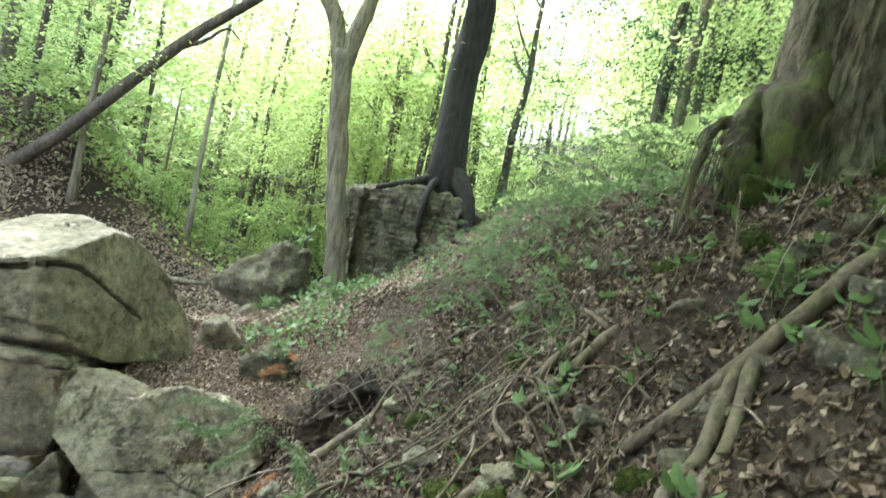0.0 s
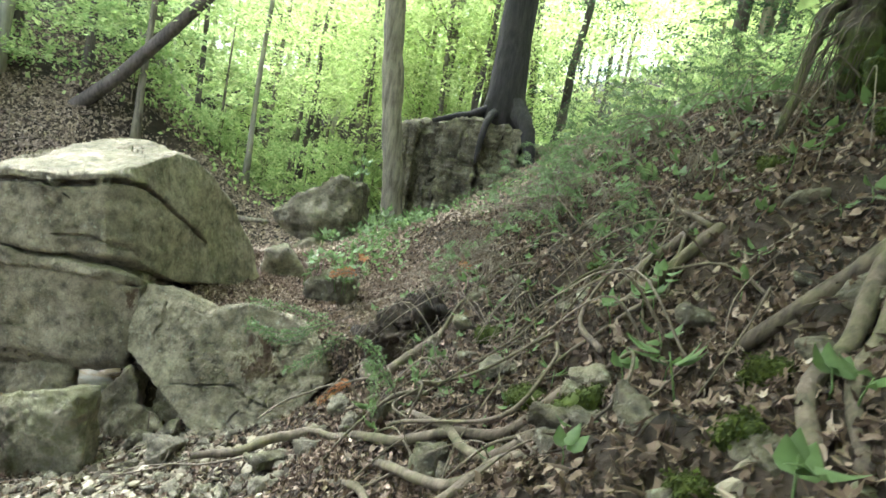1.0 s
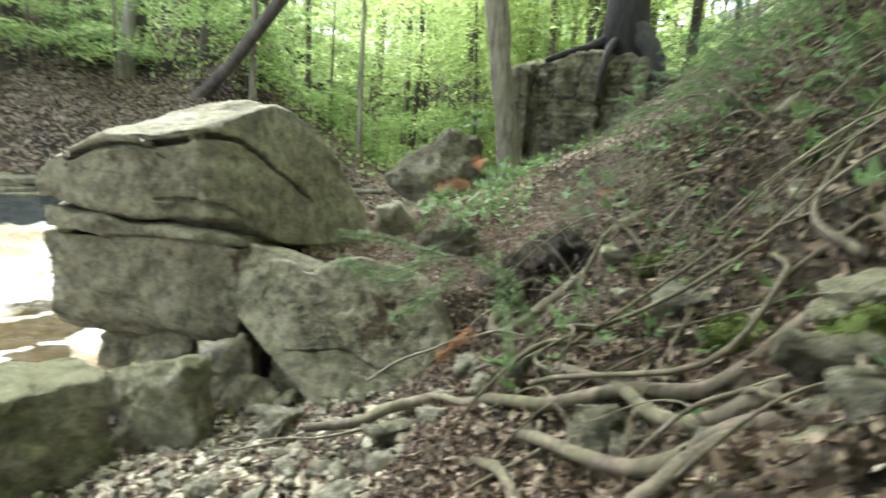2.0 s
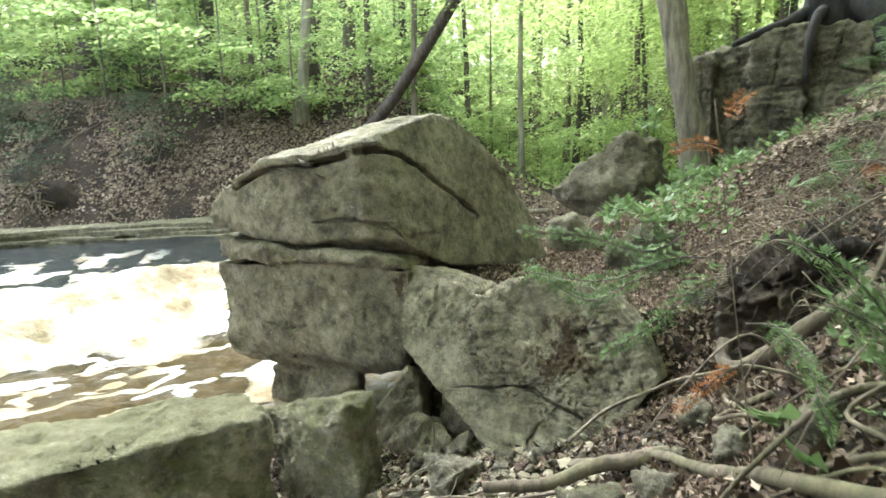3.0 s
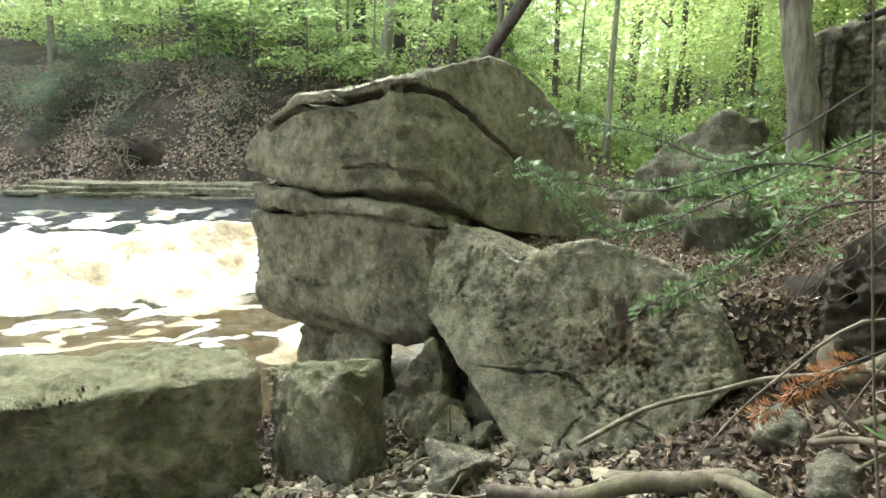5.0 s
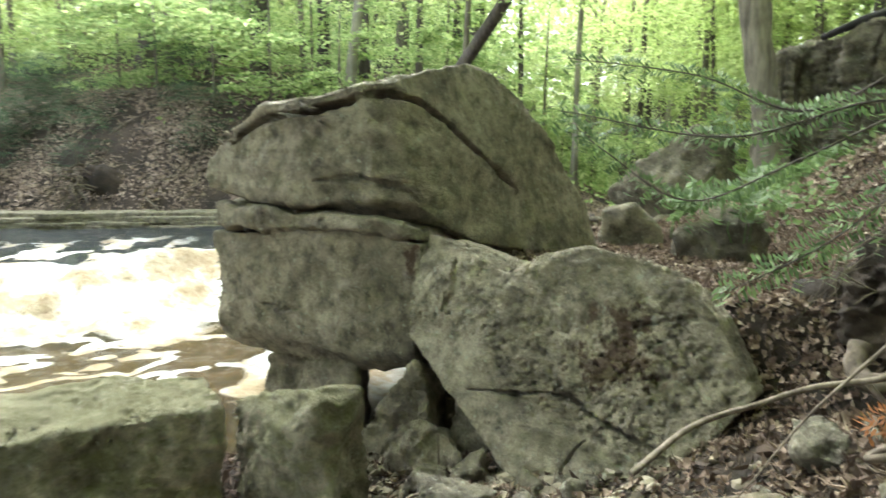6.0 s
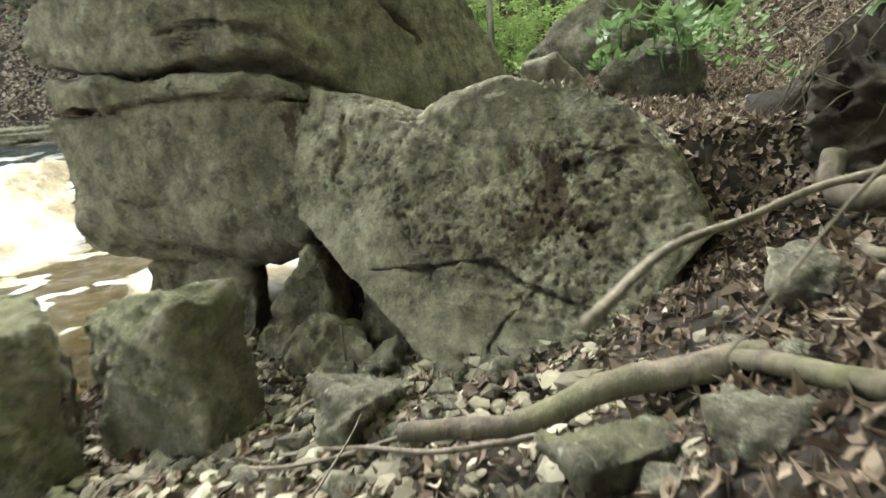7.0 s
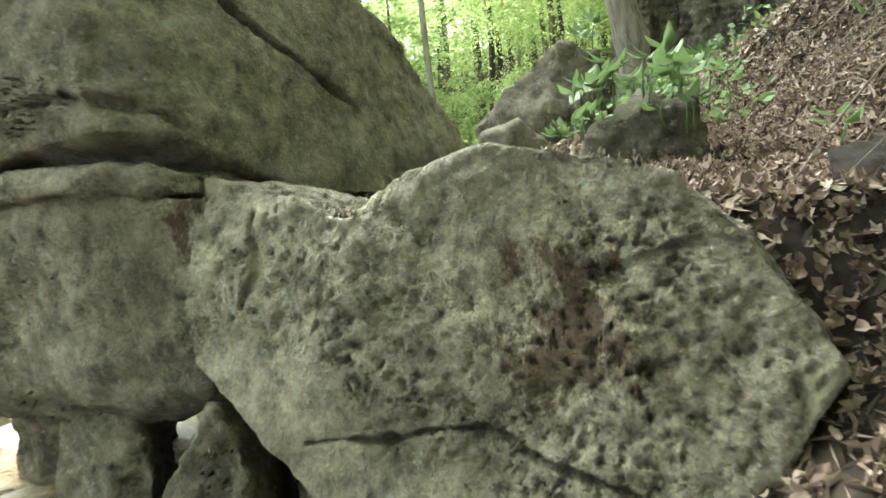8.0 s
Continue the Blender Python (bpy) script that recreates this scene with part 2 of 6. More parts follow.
def weather(bm, amp, size, soften, cracks=(), pits=0.0, strata=0.0, seed=0, pitted=None):
    """Rounds a cut block, then roughens it: broad dents, fine grain, bedding ledges, pits, and cracks (polyline, width, depth)."""
    for _ in range(soften):
        bmesh.ops.smooth_vert(bm, verts=bm.verts[:], factor=0.5, use_axis_x=True, use_axis_y=True, use_axis_z=True)
    bm.normal_update()
    off = Vector((seed * 7.3, seed * 3.1, seed * 5.7))
    moves = []
    for v in bm.verts:
        p = v.co + off
        d = amp * noise.fractal(p / size, 1.0, 2.0, 4) * 0.9
        d += amp * 0.35 * (noise.ridged_multi_fractal(p / (size * 0.45), 1.0, 2.0, 3, 1.0, 2.0) - 1.0)
        if strata:
            q = (v.co.z + 0.12 * noise.noise(p * 0.8)) * 6.0
            d += strata * (abs((q % 1.0) - 0.5) * 2 - 0.5) * (0.5 + noise.noise(p * 0.7))
        if pits:
            c = noise.fractal(p * 27.0, 0.8, 2.1, 4)
            where = max(0.15, 0.7 + 1.2 * noise.noise(p * 2.1))
            d -= pits * max(0.0, c - 0.1) * where * (pitted(v.co) if pitted else 1.0)
        for line, width, deep, *axis in cracks:
            near = min(to_line(v.co, axis[0] if axis else v.normal, line[i], line[i + 1]) for i in range(len(line) - 1))
            if near > 2 * width:
                continue
            # cracks pinch out towards their ends
            w = width * min(1.0, 0.4 + 2.0 * (v.co - line[0]).length, 0.3 + 3.0 * (v.co - line[-1]).length) * (1 + 0.5 * noise.noise(v.co * 7.0))
            near += 0.012 * noise.noise(v.co * 14.0)
            if near < w:
                d -= deep * (0.4 + 0.6 * w / width) * (1 - (max(near, 0.0) / w) ** 3)
        moves.append(v.normal * d)
    for v, m in zip(bm.verts, moves):
        v.co += m
    bm.normal_update()


def hull(points):
    bm = bmesh.new()
    for p in points:
        bm.verts.new(p)
    got = bmesh.ops.convex_hull(bm, input=bm.verts[:])
    bmesh.ops.delete(bm, geom=[g for g in got["geom_interior"] if isinstance(g, bmesh.types.BMVert)], context="VERTS")
    bmesh.ops.recalc_face_normals(bm, faces=bm.faces[:])
    return bm


def prism(outline, back, shrink=1.0):
    """A block with the given front outline, drawn back along a vector."""
    bm = bmesh.new()
    pts = [Vector(p) for p in outline]
    mid = sum(pts, Vector()) / len(pts)
    front = [bm.verts.new(p) for p in pts]
    rear = [bm.verts.new(mid + (p - mid) * shrink + Vector(back)) for p in pts]
    bm.faces.new(front)
    bm.faces.new(rear[::-1])
    n = len(pts)
    for i in range(n):
        bm.faces.new((front[i], rear[i], rear[(i + 1) % n], front[(i + 1) % n]))
    bmesh.ops.recalc_face_normals(bm, faces=bm.faces[:])
    return bm


def rock(points, edge, amp=0.05, size=0.5, soften=2, **more):
    bm = hull(points)
    refine(bm, edge, more.get("cracks", ()), min(edge * 0.4, 0.014) if edge < 0.08 else edge * 0.4)
    weather(bm, amp, size, soften, **more)
    return bm


def stone_points(rng, size, n=14):
    """Corner points of a broken, roughly box-shaped stone."""
    out = []
    for _ in range(n):
        p = Vector((rng.uniform(-1, 1), rng.uniform(-1, 1), rng.uniform(-1, 1)))
        k = max(abs(p.x), abs(p.y), abs(p.z))
        p *= rng.uniform(0.8, 1.0) / max(k, 0.3)
        out.append(Vector((p.x * size[0], p.y * size[1], p.z * size[2])))
    return out


def tube(path, radii, sides=10, rough=0.0, seed=0.0, flat=1.0):
    """A closed, tapered, slightly knotty tube along a path."""
    bm = bmesh.new()
    pts = [Vector(p) for p in path]
    rings = []
    up = Vector((0, 0, 1)) if abs((pts[-1] - pts[0]).normalized().z) < 0.8 else Vector((1, 0, 0))
    for i, p in enumerate(pts):
        d = (pts[min(i + 1, len(pts) - 1)] - pts[max(i - 1, 0)]).normalized()
        a = d.cross(up).normalized()
        b = a.cross(d)
        ring = []
        for k in range(sides):
            w = 2 * math.pi * k / sides
            q = a * math.cos(w) + b * math.sin(w) * flat
            at_ = Vector((seed, 0, 0)) + (p + q * radii[i]) * (0.5 / max(radii[i], 0.02))
            r = radii[i] * (1 + rough * (noise.noise(at_) + 0.4 * noise.noise(at_ * 2.7)))
            ring.append(bm.verts.new(p + q * r))
        rings.append(ring)
    for r0, r1 in zip(rings, rings[1:]):
        for k in range(sides):
            bm.faces.new((r0[k], r0[(k + 1) % sides], r1[(k + 1) % sides], r1[k]))
    bm.faces.new(rings[0][::-1])
    bm.faces.new(rings[-1])
    bmesh.ops.recalc_face_normals(bm, faces=bm.faces[:])
    return bm


def spline(points, steps):
    """Catmull-Rom through the points."""
    p = [Vector(q) for q in points]
    p = [p[0] * 2 - p[1]] + p + [p[-1] * 2 - p[-2]]
    out = []
    for i in range(1, len(p) - 2):
        for s in range(steps):
            u = s / steps
            a, b, c, d = p[i - 1], p[i], p[i + 1], p[i + 2]
            out.append(0.5 * ((2 * b) + (c - a) * u + (2 * a - 5 * b + 4 * c - d) * u * u + (3 * b - a - 3 * c + d) * u ** 3))
    return out + [p[-2]]


def join(target, extra):
    me = bpy.data.meshes.new("tmp")
    extra.to_mesh(me)
    extra.free()
    target.from_mesh(me)
    bpy.data.meshes.remove(me)


# ---------- leaves as arrays ----------
def frames_of(normals, rng):
    """Random right-handed axes round each normal."""
    n = normals / np.linalg.norm(normals, axis=1)[:, None]
    r = rng.normal(size=n.shape)
    a = np.cross(n, r)
    a /= np.linalg.norm(a, axis=1)[:, None]
    return a, np.cross(n, a), n


def leaf_quads(centres, normals, length, width, rng, cup=0.12):
    """Pointed leaves of four triangles, folded along the midrib: (verts, tris)."""
    a, b, n = frames_of(normals, rng)
    L = (length * rng.uniform(0.65, 1.3, len(centres)))[:, None]
    W = (width * rng.uniform(0.7, 1.25, len(centres)))[:, None]
    c = (cup * rng.uniform(-0.6, 1.6, len(centres)))[:, None] * L
    v = np.stack([centres - a * L * 0.5 + n * c * 0.6, centres + b * W * 0.5 - a * L * 0.08 + n * c, centres + a * L * 0.5 + n * c * 0.8,
                  centres - b * W * 0.5 - a * L * 0.05 + n * c * 0.9, centres + a * L * 0.03], 1)
    base = np.arange(len(centres))[:, None] * 5
    f = np.array([[0, 4, 1], [1, 4, 2], [2, 4, 3], [3, 4, 0]])
    return v.reshape(-1, 3), (base[:, None] + f[None]).reshape(-1, 3)


def lobed_leaves(centres, normals, size, rng, curl=0.45, lobes=True):
    """Curled, lobed dead leaves: a fan of ten rim points round a middle."""
    a, b, n = frames_of(normals, rng)
    k = 10
    rim = np.array([1.0, 0.55, 0.9, 0.5, 0.75, 0.45, 0.75, 0.5, 0.9, 0.55]) if lobes else np.array([1, .8, .62, .55, .62, .75, .62, .55, .62, .8])
    S = size * rng.uniform(0.55, 1.2, len(centres))
    A = rng.uniform(0.45, 0.95, len(centres))
    kind = rng.uniform(0, 1, len(centres)) < 0.7
    cu = curl * rng.uniform(-0.5, 1.6, len(centres))
    cw = curl * rng.uniform(-1.0, 1.5, len(centres))
    vs = [centres]
    for i in range(k):
        w = 2 * math.pi * i / k
        plain = 0.62 + 0.3 * abs(math.cos(w)) ** 3
        r = np.where(kind, rim[i], plain) * S * rng.uniform(0.6, 1.3, len(centres))
        x, y = np.cos(w) * r, np.sin(w) * r * A
        lift = cu * x * x / S + cw * y * y / S * 1.5
        vs.append(centres + a * x[:, None] + b * y[:, None] + n * lift[:, None])
    v = np.stack(vs, 1)
    base = np.arange(len(centres))[:, None] * (k + 1)
    f = np.array([[0, 1 + i, 1 + (i + 1) % k] for i in range(k)])
    return v.reshape(-1, 3), (base[:, None] + f[None]).reshape(-1, 3)
# ---------- the lie of the land ----------
def smax(a, b, k):
    return 0.5 * (a + b + np.sqrt((a - b) ** 2 + k * k))


def smin(a, b, k):
    return 0.5 * (a + b - np.sqrt((a - b) ** 2 + k * k))


def step(a, b, x):
    u = np.clip((x - a) / (b - a), 0, 1)
    return u * u * (3 - 2 * u)


def vnoise(x, y, seed=0):
    """Smooth value noise between -1 and 1, for arrays."""
    xi, yi = np.floor(x), np.floor(y)
    fx, fy = x - xi, y - yi
    fx, fy = fx * fx * (3 - 2 * fx), fy * fy * (3 - 2 * fy)

    def hsh(i, j):
        v = np.sin(i * 127.1 + j * 311.7 + seed * 74.7) * 43758.5453
        return 2 * (v - np.floor(v)) - 1

    return (hsh(xi, yi) * (1 - fx) + hsh(xi + 1, yi) * fx) * (1 - fy) + (hsh(xi, yi + 1) * (1 - fx) + hsh(xi + 1, yi + 1) * fx) * fy


def fbm(x, y, seed=0, octaves=4):
    return sum(vnoise(x * 2 ** i, y * 2 ** i, seed + i) / 2 ** i for i in range(octaves))


def washout(x, y):
    """The dark washed-out hollow under the edge of the bank."""
    return np.exp(-(((x + 0.92) / 0.50) ** 2 + ((y - 6.22) / 0.28) ** 2))


def land(x, y):
    """Height of the ground."""
    x, y = np.asarray(x, float), np.asarray(y, float)
    # stony creek floor, falling towards the pool
    floor = -0.55 - 0.35 * step(-2.6, -4.4, x) - 0.7 * step(-4.8, -7.0, x)
    # leafy terrace behind the leaning slab
    terrace = 0.42 - 0.18 * step(7.6, 9.2, y) - 0.82 * step(9.5, 18.0, y) + 0.6 * step(24, 40, y)
    on = step(6.15, 6.65, y) * (1 - step(-5.2, -7.4, x) * (1 - step(14.0, 19.0, y))) * (1 - step(-3.9, -4.5, x) * (1 - step(7.9, 8.6, y)))
    floor = floor - 0.45 * step(-4.3, -4.9, x) * step(6.1, 6.5, y)
    base = floor + (terrace - floor) * on
    # steep bank
    bank = 1.30 + 0.88 * x + 0.09 * np.clip(y - 5, 0, 14) + 0.05 * np.clip(y - 19, 0, 60) + 0.22 * vnoise(x * 0.9, y * 0.9, 5) + 0.3 * np.clip(x - 1.0, 0, 1.5)
    bank = bank + 0.3 * step(-0.75, -0.35, x) * step(5.2, 6.0, y) * step(9.5, 8.0, y)
    bank = smin(bank, 3.75 + 0.32 * (x - 2.2) + 0.02 * np.clip(y, 0, 40), 0.5)
    h = smax(base, bank, 0.22)
    h = h + 0.6 * np.exp(-((x + 2.2) ** 2 / 2.5 + (y - 12.5) ** 2 / 6.0)) + 0.7 * np.exp(-((x + 3.1) ** 2 / 0.7 + (y - 15.0) ** 2 / 3.0))
    h = h - 0.48 * washout(x, y)
    # far bank across the river
    d = (x + 23) * -0.555 + (y - 9) * 0.832
    a = (x + 23) * 0.832 + (y - 9) * 0.555
    rise = smin(0.85 * d, 4.6 + 0.28 * (d - 6), 0.8) * (1 - 0.93 * step(13.0, 21.0, a))
    h = np.where(d > -1.5, smax(h, -0.5 + rise + 0.3 * vnoise(x * 0.5, y * 0.5, 9), 0.15), h)
    # wooded hill closing the valley
    h = h + 0.07 * np.clip(y - 40, 0, 60) + 0.16 * np.clip(y - 48, 0, 40)
    # hummocks of soil on the bank
    h = h + 0.13 * (0.5 - np.abs(fbm(x * 2.4, y * 2.4, 14, 4))) * step(-0.6, 0.3, x) * step(12, 9, y)
    h = h + 0.05 * fbm(x * 1.7, y * 1.7, 3) + 0.02 * fbm(x * 7, y * 7, 8, 2)
    return h


def at(x, y, up=0.0):
    return Vector((x, y, float(land(x, y)) + up))


def grid_axis(lo, hi, fine, far_lo, far_hi):
    mid = list(np.arange(lo, hi + 1e-6, fine))
    s, v = fine, lo
    left = []
    while v > far_lo:
        s *= 1.13
        v -= s
        left.append(v)
    s, v = fine, hi
    right = []
    while v < far_hi:
        s *= 1.13
        v += s
        right.append(v)
    return np.array(left[::-1] + mid + right)


def sheet(name, xs, ys, zf, material):
    X, Y = np.meshgrid(xs, ys)
    Z = zf(X, Y)
    v = np.stack([X, Y, Z], -1).reshape(-1, 3)
    n, m = len(xs), len(ys)
    i = (np.arange(m - 1)[:, None] * n + np.arange(n - 1)[None]).ravel()
    q = np.stack([i, i + 1, i + n + 1, i + n], 1)
    return put(name, tri_mesh(name, v, q), material)


ground = sheet("ground", grid_axis(-6.5, 3.5, 0.07, -300, 300), grid_axis(-0.5, 10.5, 0.07, -200, 500), land, soil)
tagged(ground, "brown forest soil on a steep creek bank", "ground", kind="structure")

# ---------- the river ----------
FLOW = np.array([0.81, -0.59])


def river(x, y):
    s = (x + 11.8) * FLOW[0] + (y - 8.3) * FLOW[1]
    a = -(x + 11.8) * FLOW[1] + (y - 8.3) * FLOW[0]
    s = s + 0.5 * vnoise(a * 0.5, a * 0 + 1.0, 2)
    z = -0.45 - 0.55 * step(-0.3, 3.3, s)
    rough = np.exp(-((s - 1.4) / 2.2) ** 2)
    z = z + rough * (0.16 * fbm(x * 1.1, y * 1.1, 21) + 0.05 * fbm(x * 4, y * 4, 25, 3)) + 0.03 * fbm(x * 1.6, y * 2.4, 31) + 0.035 * fbm(x * 2.4 + y, y * 3.6 - x, 33, 3) * step(1.0, -0.5, s)
    z = z + 0.16 * np.exp(-((s - 0.2) / 0.6) ** 2) * (0.6 + 0.5 * vnoise(a * 0.8, a * 0, 4))
    return z - 3.0 * step(-9.0, -8.0, x) * step(9.5, 10.5, y) - 3.0 * step(14.5, 17.0, y) * step(-13, -11, x)


def foam(x, y):
    s = (x + 11.8) * FLOW[0] + (y - 8.3) * FLOW[1]
    a = -(x + 11.8) * FLOW[1] + (y - 8.3) * FLOW[0]
    core = step(-0.8, 0.3, s + 0.6 * fbm(x * 0.8, y * 0.8, 41, 3)) * (1 - step(2.3, 3.5, s + 0.7 * fbm(x * 0.9, y * 0.9, 44, 3)))
    lace = np.abs(fbm(s * 1.6 + 3, a * 0.75, 51, 4))
    streak = (1 - step(0.06, 0.2, lace)) * step(1.6, 2.6, s) * (1 - 0.7 * step(4.5, 8.0, s))
    up = step(0.1, 0.6, fbm(s * 1.1, a * 2.6, 57, 4) + 0.25 * step(-10, -14, x)) * step(-7.0, -1.0, s) * step(2.0, 0.0, s) * step(2.5, -1.5, a)
    core = np.maximum(core, step(0.25, 0.6, np.exp(-((x + 6.0) ** 2 / 1.6 + (y - 7.4) ** 2 / 1.2)) + 0.15 * fbm(x * 2, y * 2, 61, 3)))
    return np.clip(np.maximum(np.maximum(core, 0.9 * streak), 0.7 * up), 0, 1)


water_mat, wt, wb = nodes_of("river_water", 0.06)
wb.inputs["IOR"].default_value = 1.33
wb.inputs["Specular IOR Level"].default_value = 0.35
att = wt.nodes.new("ShaderNodeAttribute")
att.attribute_name = "foam"
wn1, wn2 = tex(wt, 3.0, 5, 0.6), tex(wt, 11.0, 6, 0.7, stretch=(1, 1.5, 1))
fo = mixed(wt, 0.55, att.outputs["Color"], wn2.outputs[0], "OVERLAY")
fmask = ramp(wt, fo, [(0.2, grey(0)), (0.5, grey(1))])
silt = wt.nodes.new("ShaderNodeAttribute")
silt.attribute_name = "silt"
brown = mixed(wt, silt.outputs["Fac"], ramp(wt, wn1.outputs[0], [(0.3, (0.005, 0.008, 0.010)), (0.7, (0.02, 0.022, 0.02))]), ramp(wt, wn1.outputs[0], [(0.3, (0.032, 0.022, 0.007)), (0.7, (0.085, 0.056, 0.018))]))
wn3 = tex(wt, 0.9, 6, 0.65, stretch=(1, 1.6, 1))
white = ramp(wt, wn3.outputs[0], [(0.34, (0.20, 0.14, 0.07)), (0.46, (0.34, 0.28, 0.18)), (0.58, (0.56, 0.56, 0.54))])
wt.links.new(mixed(wt, fmask, brown, white), wb.inputs["Base Color"])
rr = ramp(wt, fmask, [(0.0, grey(0.12)), (0.5, grey(0.6))])
wt.links.new(rr, wb.inputs["Roughness"])
bumped(wt, wb, mixed(wt, 0.4, wn1.outputs[0], wn2.outputs[0]), 0.9, 0.3)

wx, wy = grid_axis(-15.0, -3.9, 0.09, -60, -3.8), grid_axis(1.0, 11.0, 0.09, -30, 30)
water = sheet("water", wx, wy, river, water_mat)
fa = water.data.color_attributes.new("foam", "FLOAT_COLOR", "POINT")
fx, fy = np.meshgrid(wx, wy)
fv = foam(fx, fy).ravel()
fa.data.foreach_set("color", np.stack([fv, fv, fv, np.ones_like(fv)], 1).astype(np.float32).ravel())
sv = step(2.0, 3.5, (fx + 11.8) * FLOW[0] + (fy - 8.3) * FLOW[1]).ravel()
sa = water.data.attributes.new("silt", "FLOAT", "POINT")
sa.data.foreach_set("value", sv.astype(np.float32))
tagged(water, "brown river water breaking into white foam over a low fall", "water", kind="structure")
# ---------- the boulders ----------
V = Vector

boulder = thing("layered_boulder", (-5.2, 7.4, 0.0), "huge cracked grey limestone boulder resting on smaller stones", "boulder")
lower = [(-6.56, 6.25, 0.62), (-6.40, 6.2, 0.4), (-6.48, 6.19, -0.2), (-6.52, 6.28, -0.45), (-5.79, 6.34, -0.43), (-5.48, 6.38, -0.50), (-5.2, 6.40, -0.51), (-4.7, 6.38, -0.46), (-4.1, 6.34, -0.30), (-5.6, 6.15, -0.27), (-4.6, 6.16, -0.24), (-4.05, 6.24, -0.14), (-3.95, 6.3, 0.15), (-3.96, 6.28, 0.70),
         (-4.5, 6.15, 0.78), (-5.3, 6.13, 0.74), (-6.36, 8.1, 0.6), (-6.26, 7.3, -0.2), (-4.5, 8.0, 0.33), (-4.3, 7.3, -0.12), (-4.2, 7.2, 0.58)]
part("lower_block", rock(lower, 0.034, 0.05, 0.55, 2, pits=0.025, seed=3, strata=0.012, cracks=[
    ([V((-6.56, 6.18, -0.30)), V((-6.26, 6.15, -0.38))], 0.08, 0.12),
    ([V((-5.9, 6.17, 0.05)), V((-5.45, 6.15, 0.02)), V((-5.2, 6.15, 0.06))], 0.02, 0.03)]), limestone, boulder)
ledge = [(-6.60, 6.30, 0.70), (-6.61, 6.28, 0.94), (-5.96, 6.08, 0.72), (-5.96, 6.10, 0.91), (-5.6, 6.09, 0.74), (-5.1, 6.10, 0.82), (-5.1, 6.11, 0.88), (-4.45, 6.10, 0.80), (-4.3, 6.14, 0.87), (-4.0, 6.3, 0.70), (-4.05, 6.38, 0.79),
         (-6.36, 8.0, 0.7), (-6.36, 8.0, 0.95), (-4.3, 7.4, 0.6), (-4.4, 7.4, 0.85)]
part("ledge_layer", rock(ledge, 0.034, 0.06, 0.4, 2, pits=0.02, seed=27, strata=0.01), limestone, boulder, "thin overhanging bed of limestone with mossy underside")
upper = [(-6.58, 6.22, 1.07), (-6.56, 6.20, 1.30), (-6.32, 6.2, 1.50), (-5.92, 6.16, 1.64), (-5.62, 6.15, 1.76), (-5.0, 6.15, 1.82), (-4.52, 6.28, 1.90), (-4.40, 6.5, 1.90), (-5.65, 6.12, 0.97), (-4.9, 6.12, 0.96), (-4.33, 6.2, 1.02), (-4.16, 6.42, 0.98),
         (-4.38, 7.0, 2.06), (-4.36, 7.48, 2.16), (-4.30, 7.83, 2.10), (-4.18, 8.1, 1.80), (-4.02, 8.6, 1.45), (-3.90, 8.8, 1.08), (-3.80, 9.0, 0.80), (-3.66, 9.0, 0.25), (-3.97, 7.05, 0.60), (-3.80, 8.2, 0.40), (-4.25, 8.9, 0.1), (-4.5, 8.0, 0.36), (-4.3, 6.75, 0.88),
         (-6.46, 8.8, 0.9), (-6.81, 7.9, 1.75), (-6.06, 8.3, 2.10), (-5.4, 8.4, 2.22), (-5.0, 9.3, 0.2), (-5.0, 9.2, 1.4)]
part("upper_block", rock(upper, 0.034, 0.05, 0.7, 2, pits=0.022, seed=8, strata=0.01, cracks=[
    ([V((-6.1, 6.16, 1.47)), V((-5.88, 6.14, 1.57)), V((-5.62, 6.14, 1.655)), V((-5.3, 6.14, 1.685)), V((-5.0, 6.14, 1.705))], 0.034, 0.10, V((0.0, -0.98, 0.2))),
    ([V((-5.2, 6.14, 1.69)), V((-5.0, 6.14, 1.705)), V((-4.62, 6.22, 1.77)), V((-4.42, 6.45, 1.82)), V((-4.37, 6.78, 1.74)), V((-4.29, 6.99, 1.60)), V((-4.19, 7.23, 1.40)), V((-4.11, 7.47, 1.25)), V((-4.05, 7.67, 1.12)), V((-4.03, 7.8, 1.0))], 0.038, 0.19),
    ([V((-4.95, 6.10, 1.15)), V((-4.62, 6.12, 1.19)), V((-4.45, 6.17, 1.17)), V((-4.22, 6.38, 1.09)), V((-4.12, 6.5, 0.97))], 0.03, 0.04)]), limestone, boulder)

# the slab that leans against it
face = [(-3.93, 6.05, 0.06), (-3.97, 6.13, 0.34), (-3.90, 6.3, 0.78), (-3.66, 6.3, 0.73), (-3.38, 6.2, 0.66), (-3.17, 6.16, 0.58), (-2.98, 6.27, 0.71), (-2.70, 6.3, 0.76), (-2.42, 6.32, 0.74), (-2.15, 6.3, 0.66),
        (-1.93, 6.23, 0.47), (-1.76, 6.15, 0.22), (-1.70, 6.1, 0.10), (-1.84, 6.0, -0.08), (-2.02, 5.9, -0.34), (-2.14, 5.78, -0.58), (-2.52, 5.66, -0.74), (-2.80, 5.74, -0.62), (-3.14, 5.84, -0.47), (-3.48, 5.93, -0.22)]
slab = prism(face, (0.10, 0.50, -0.10), 0.9)
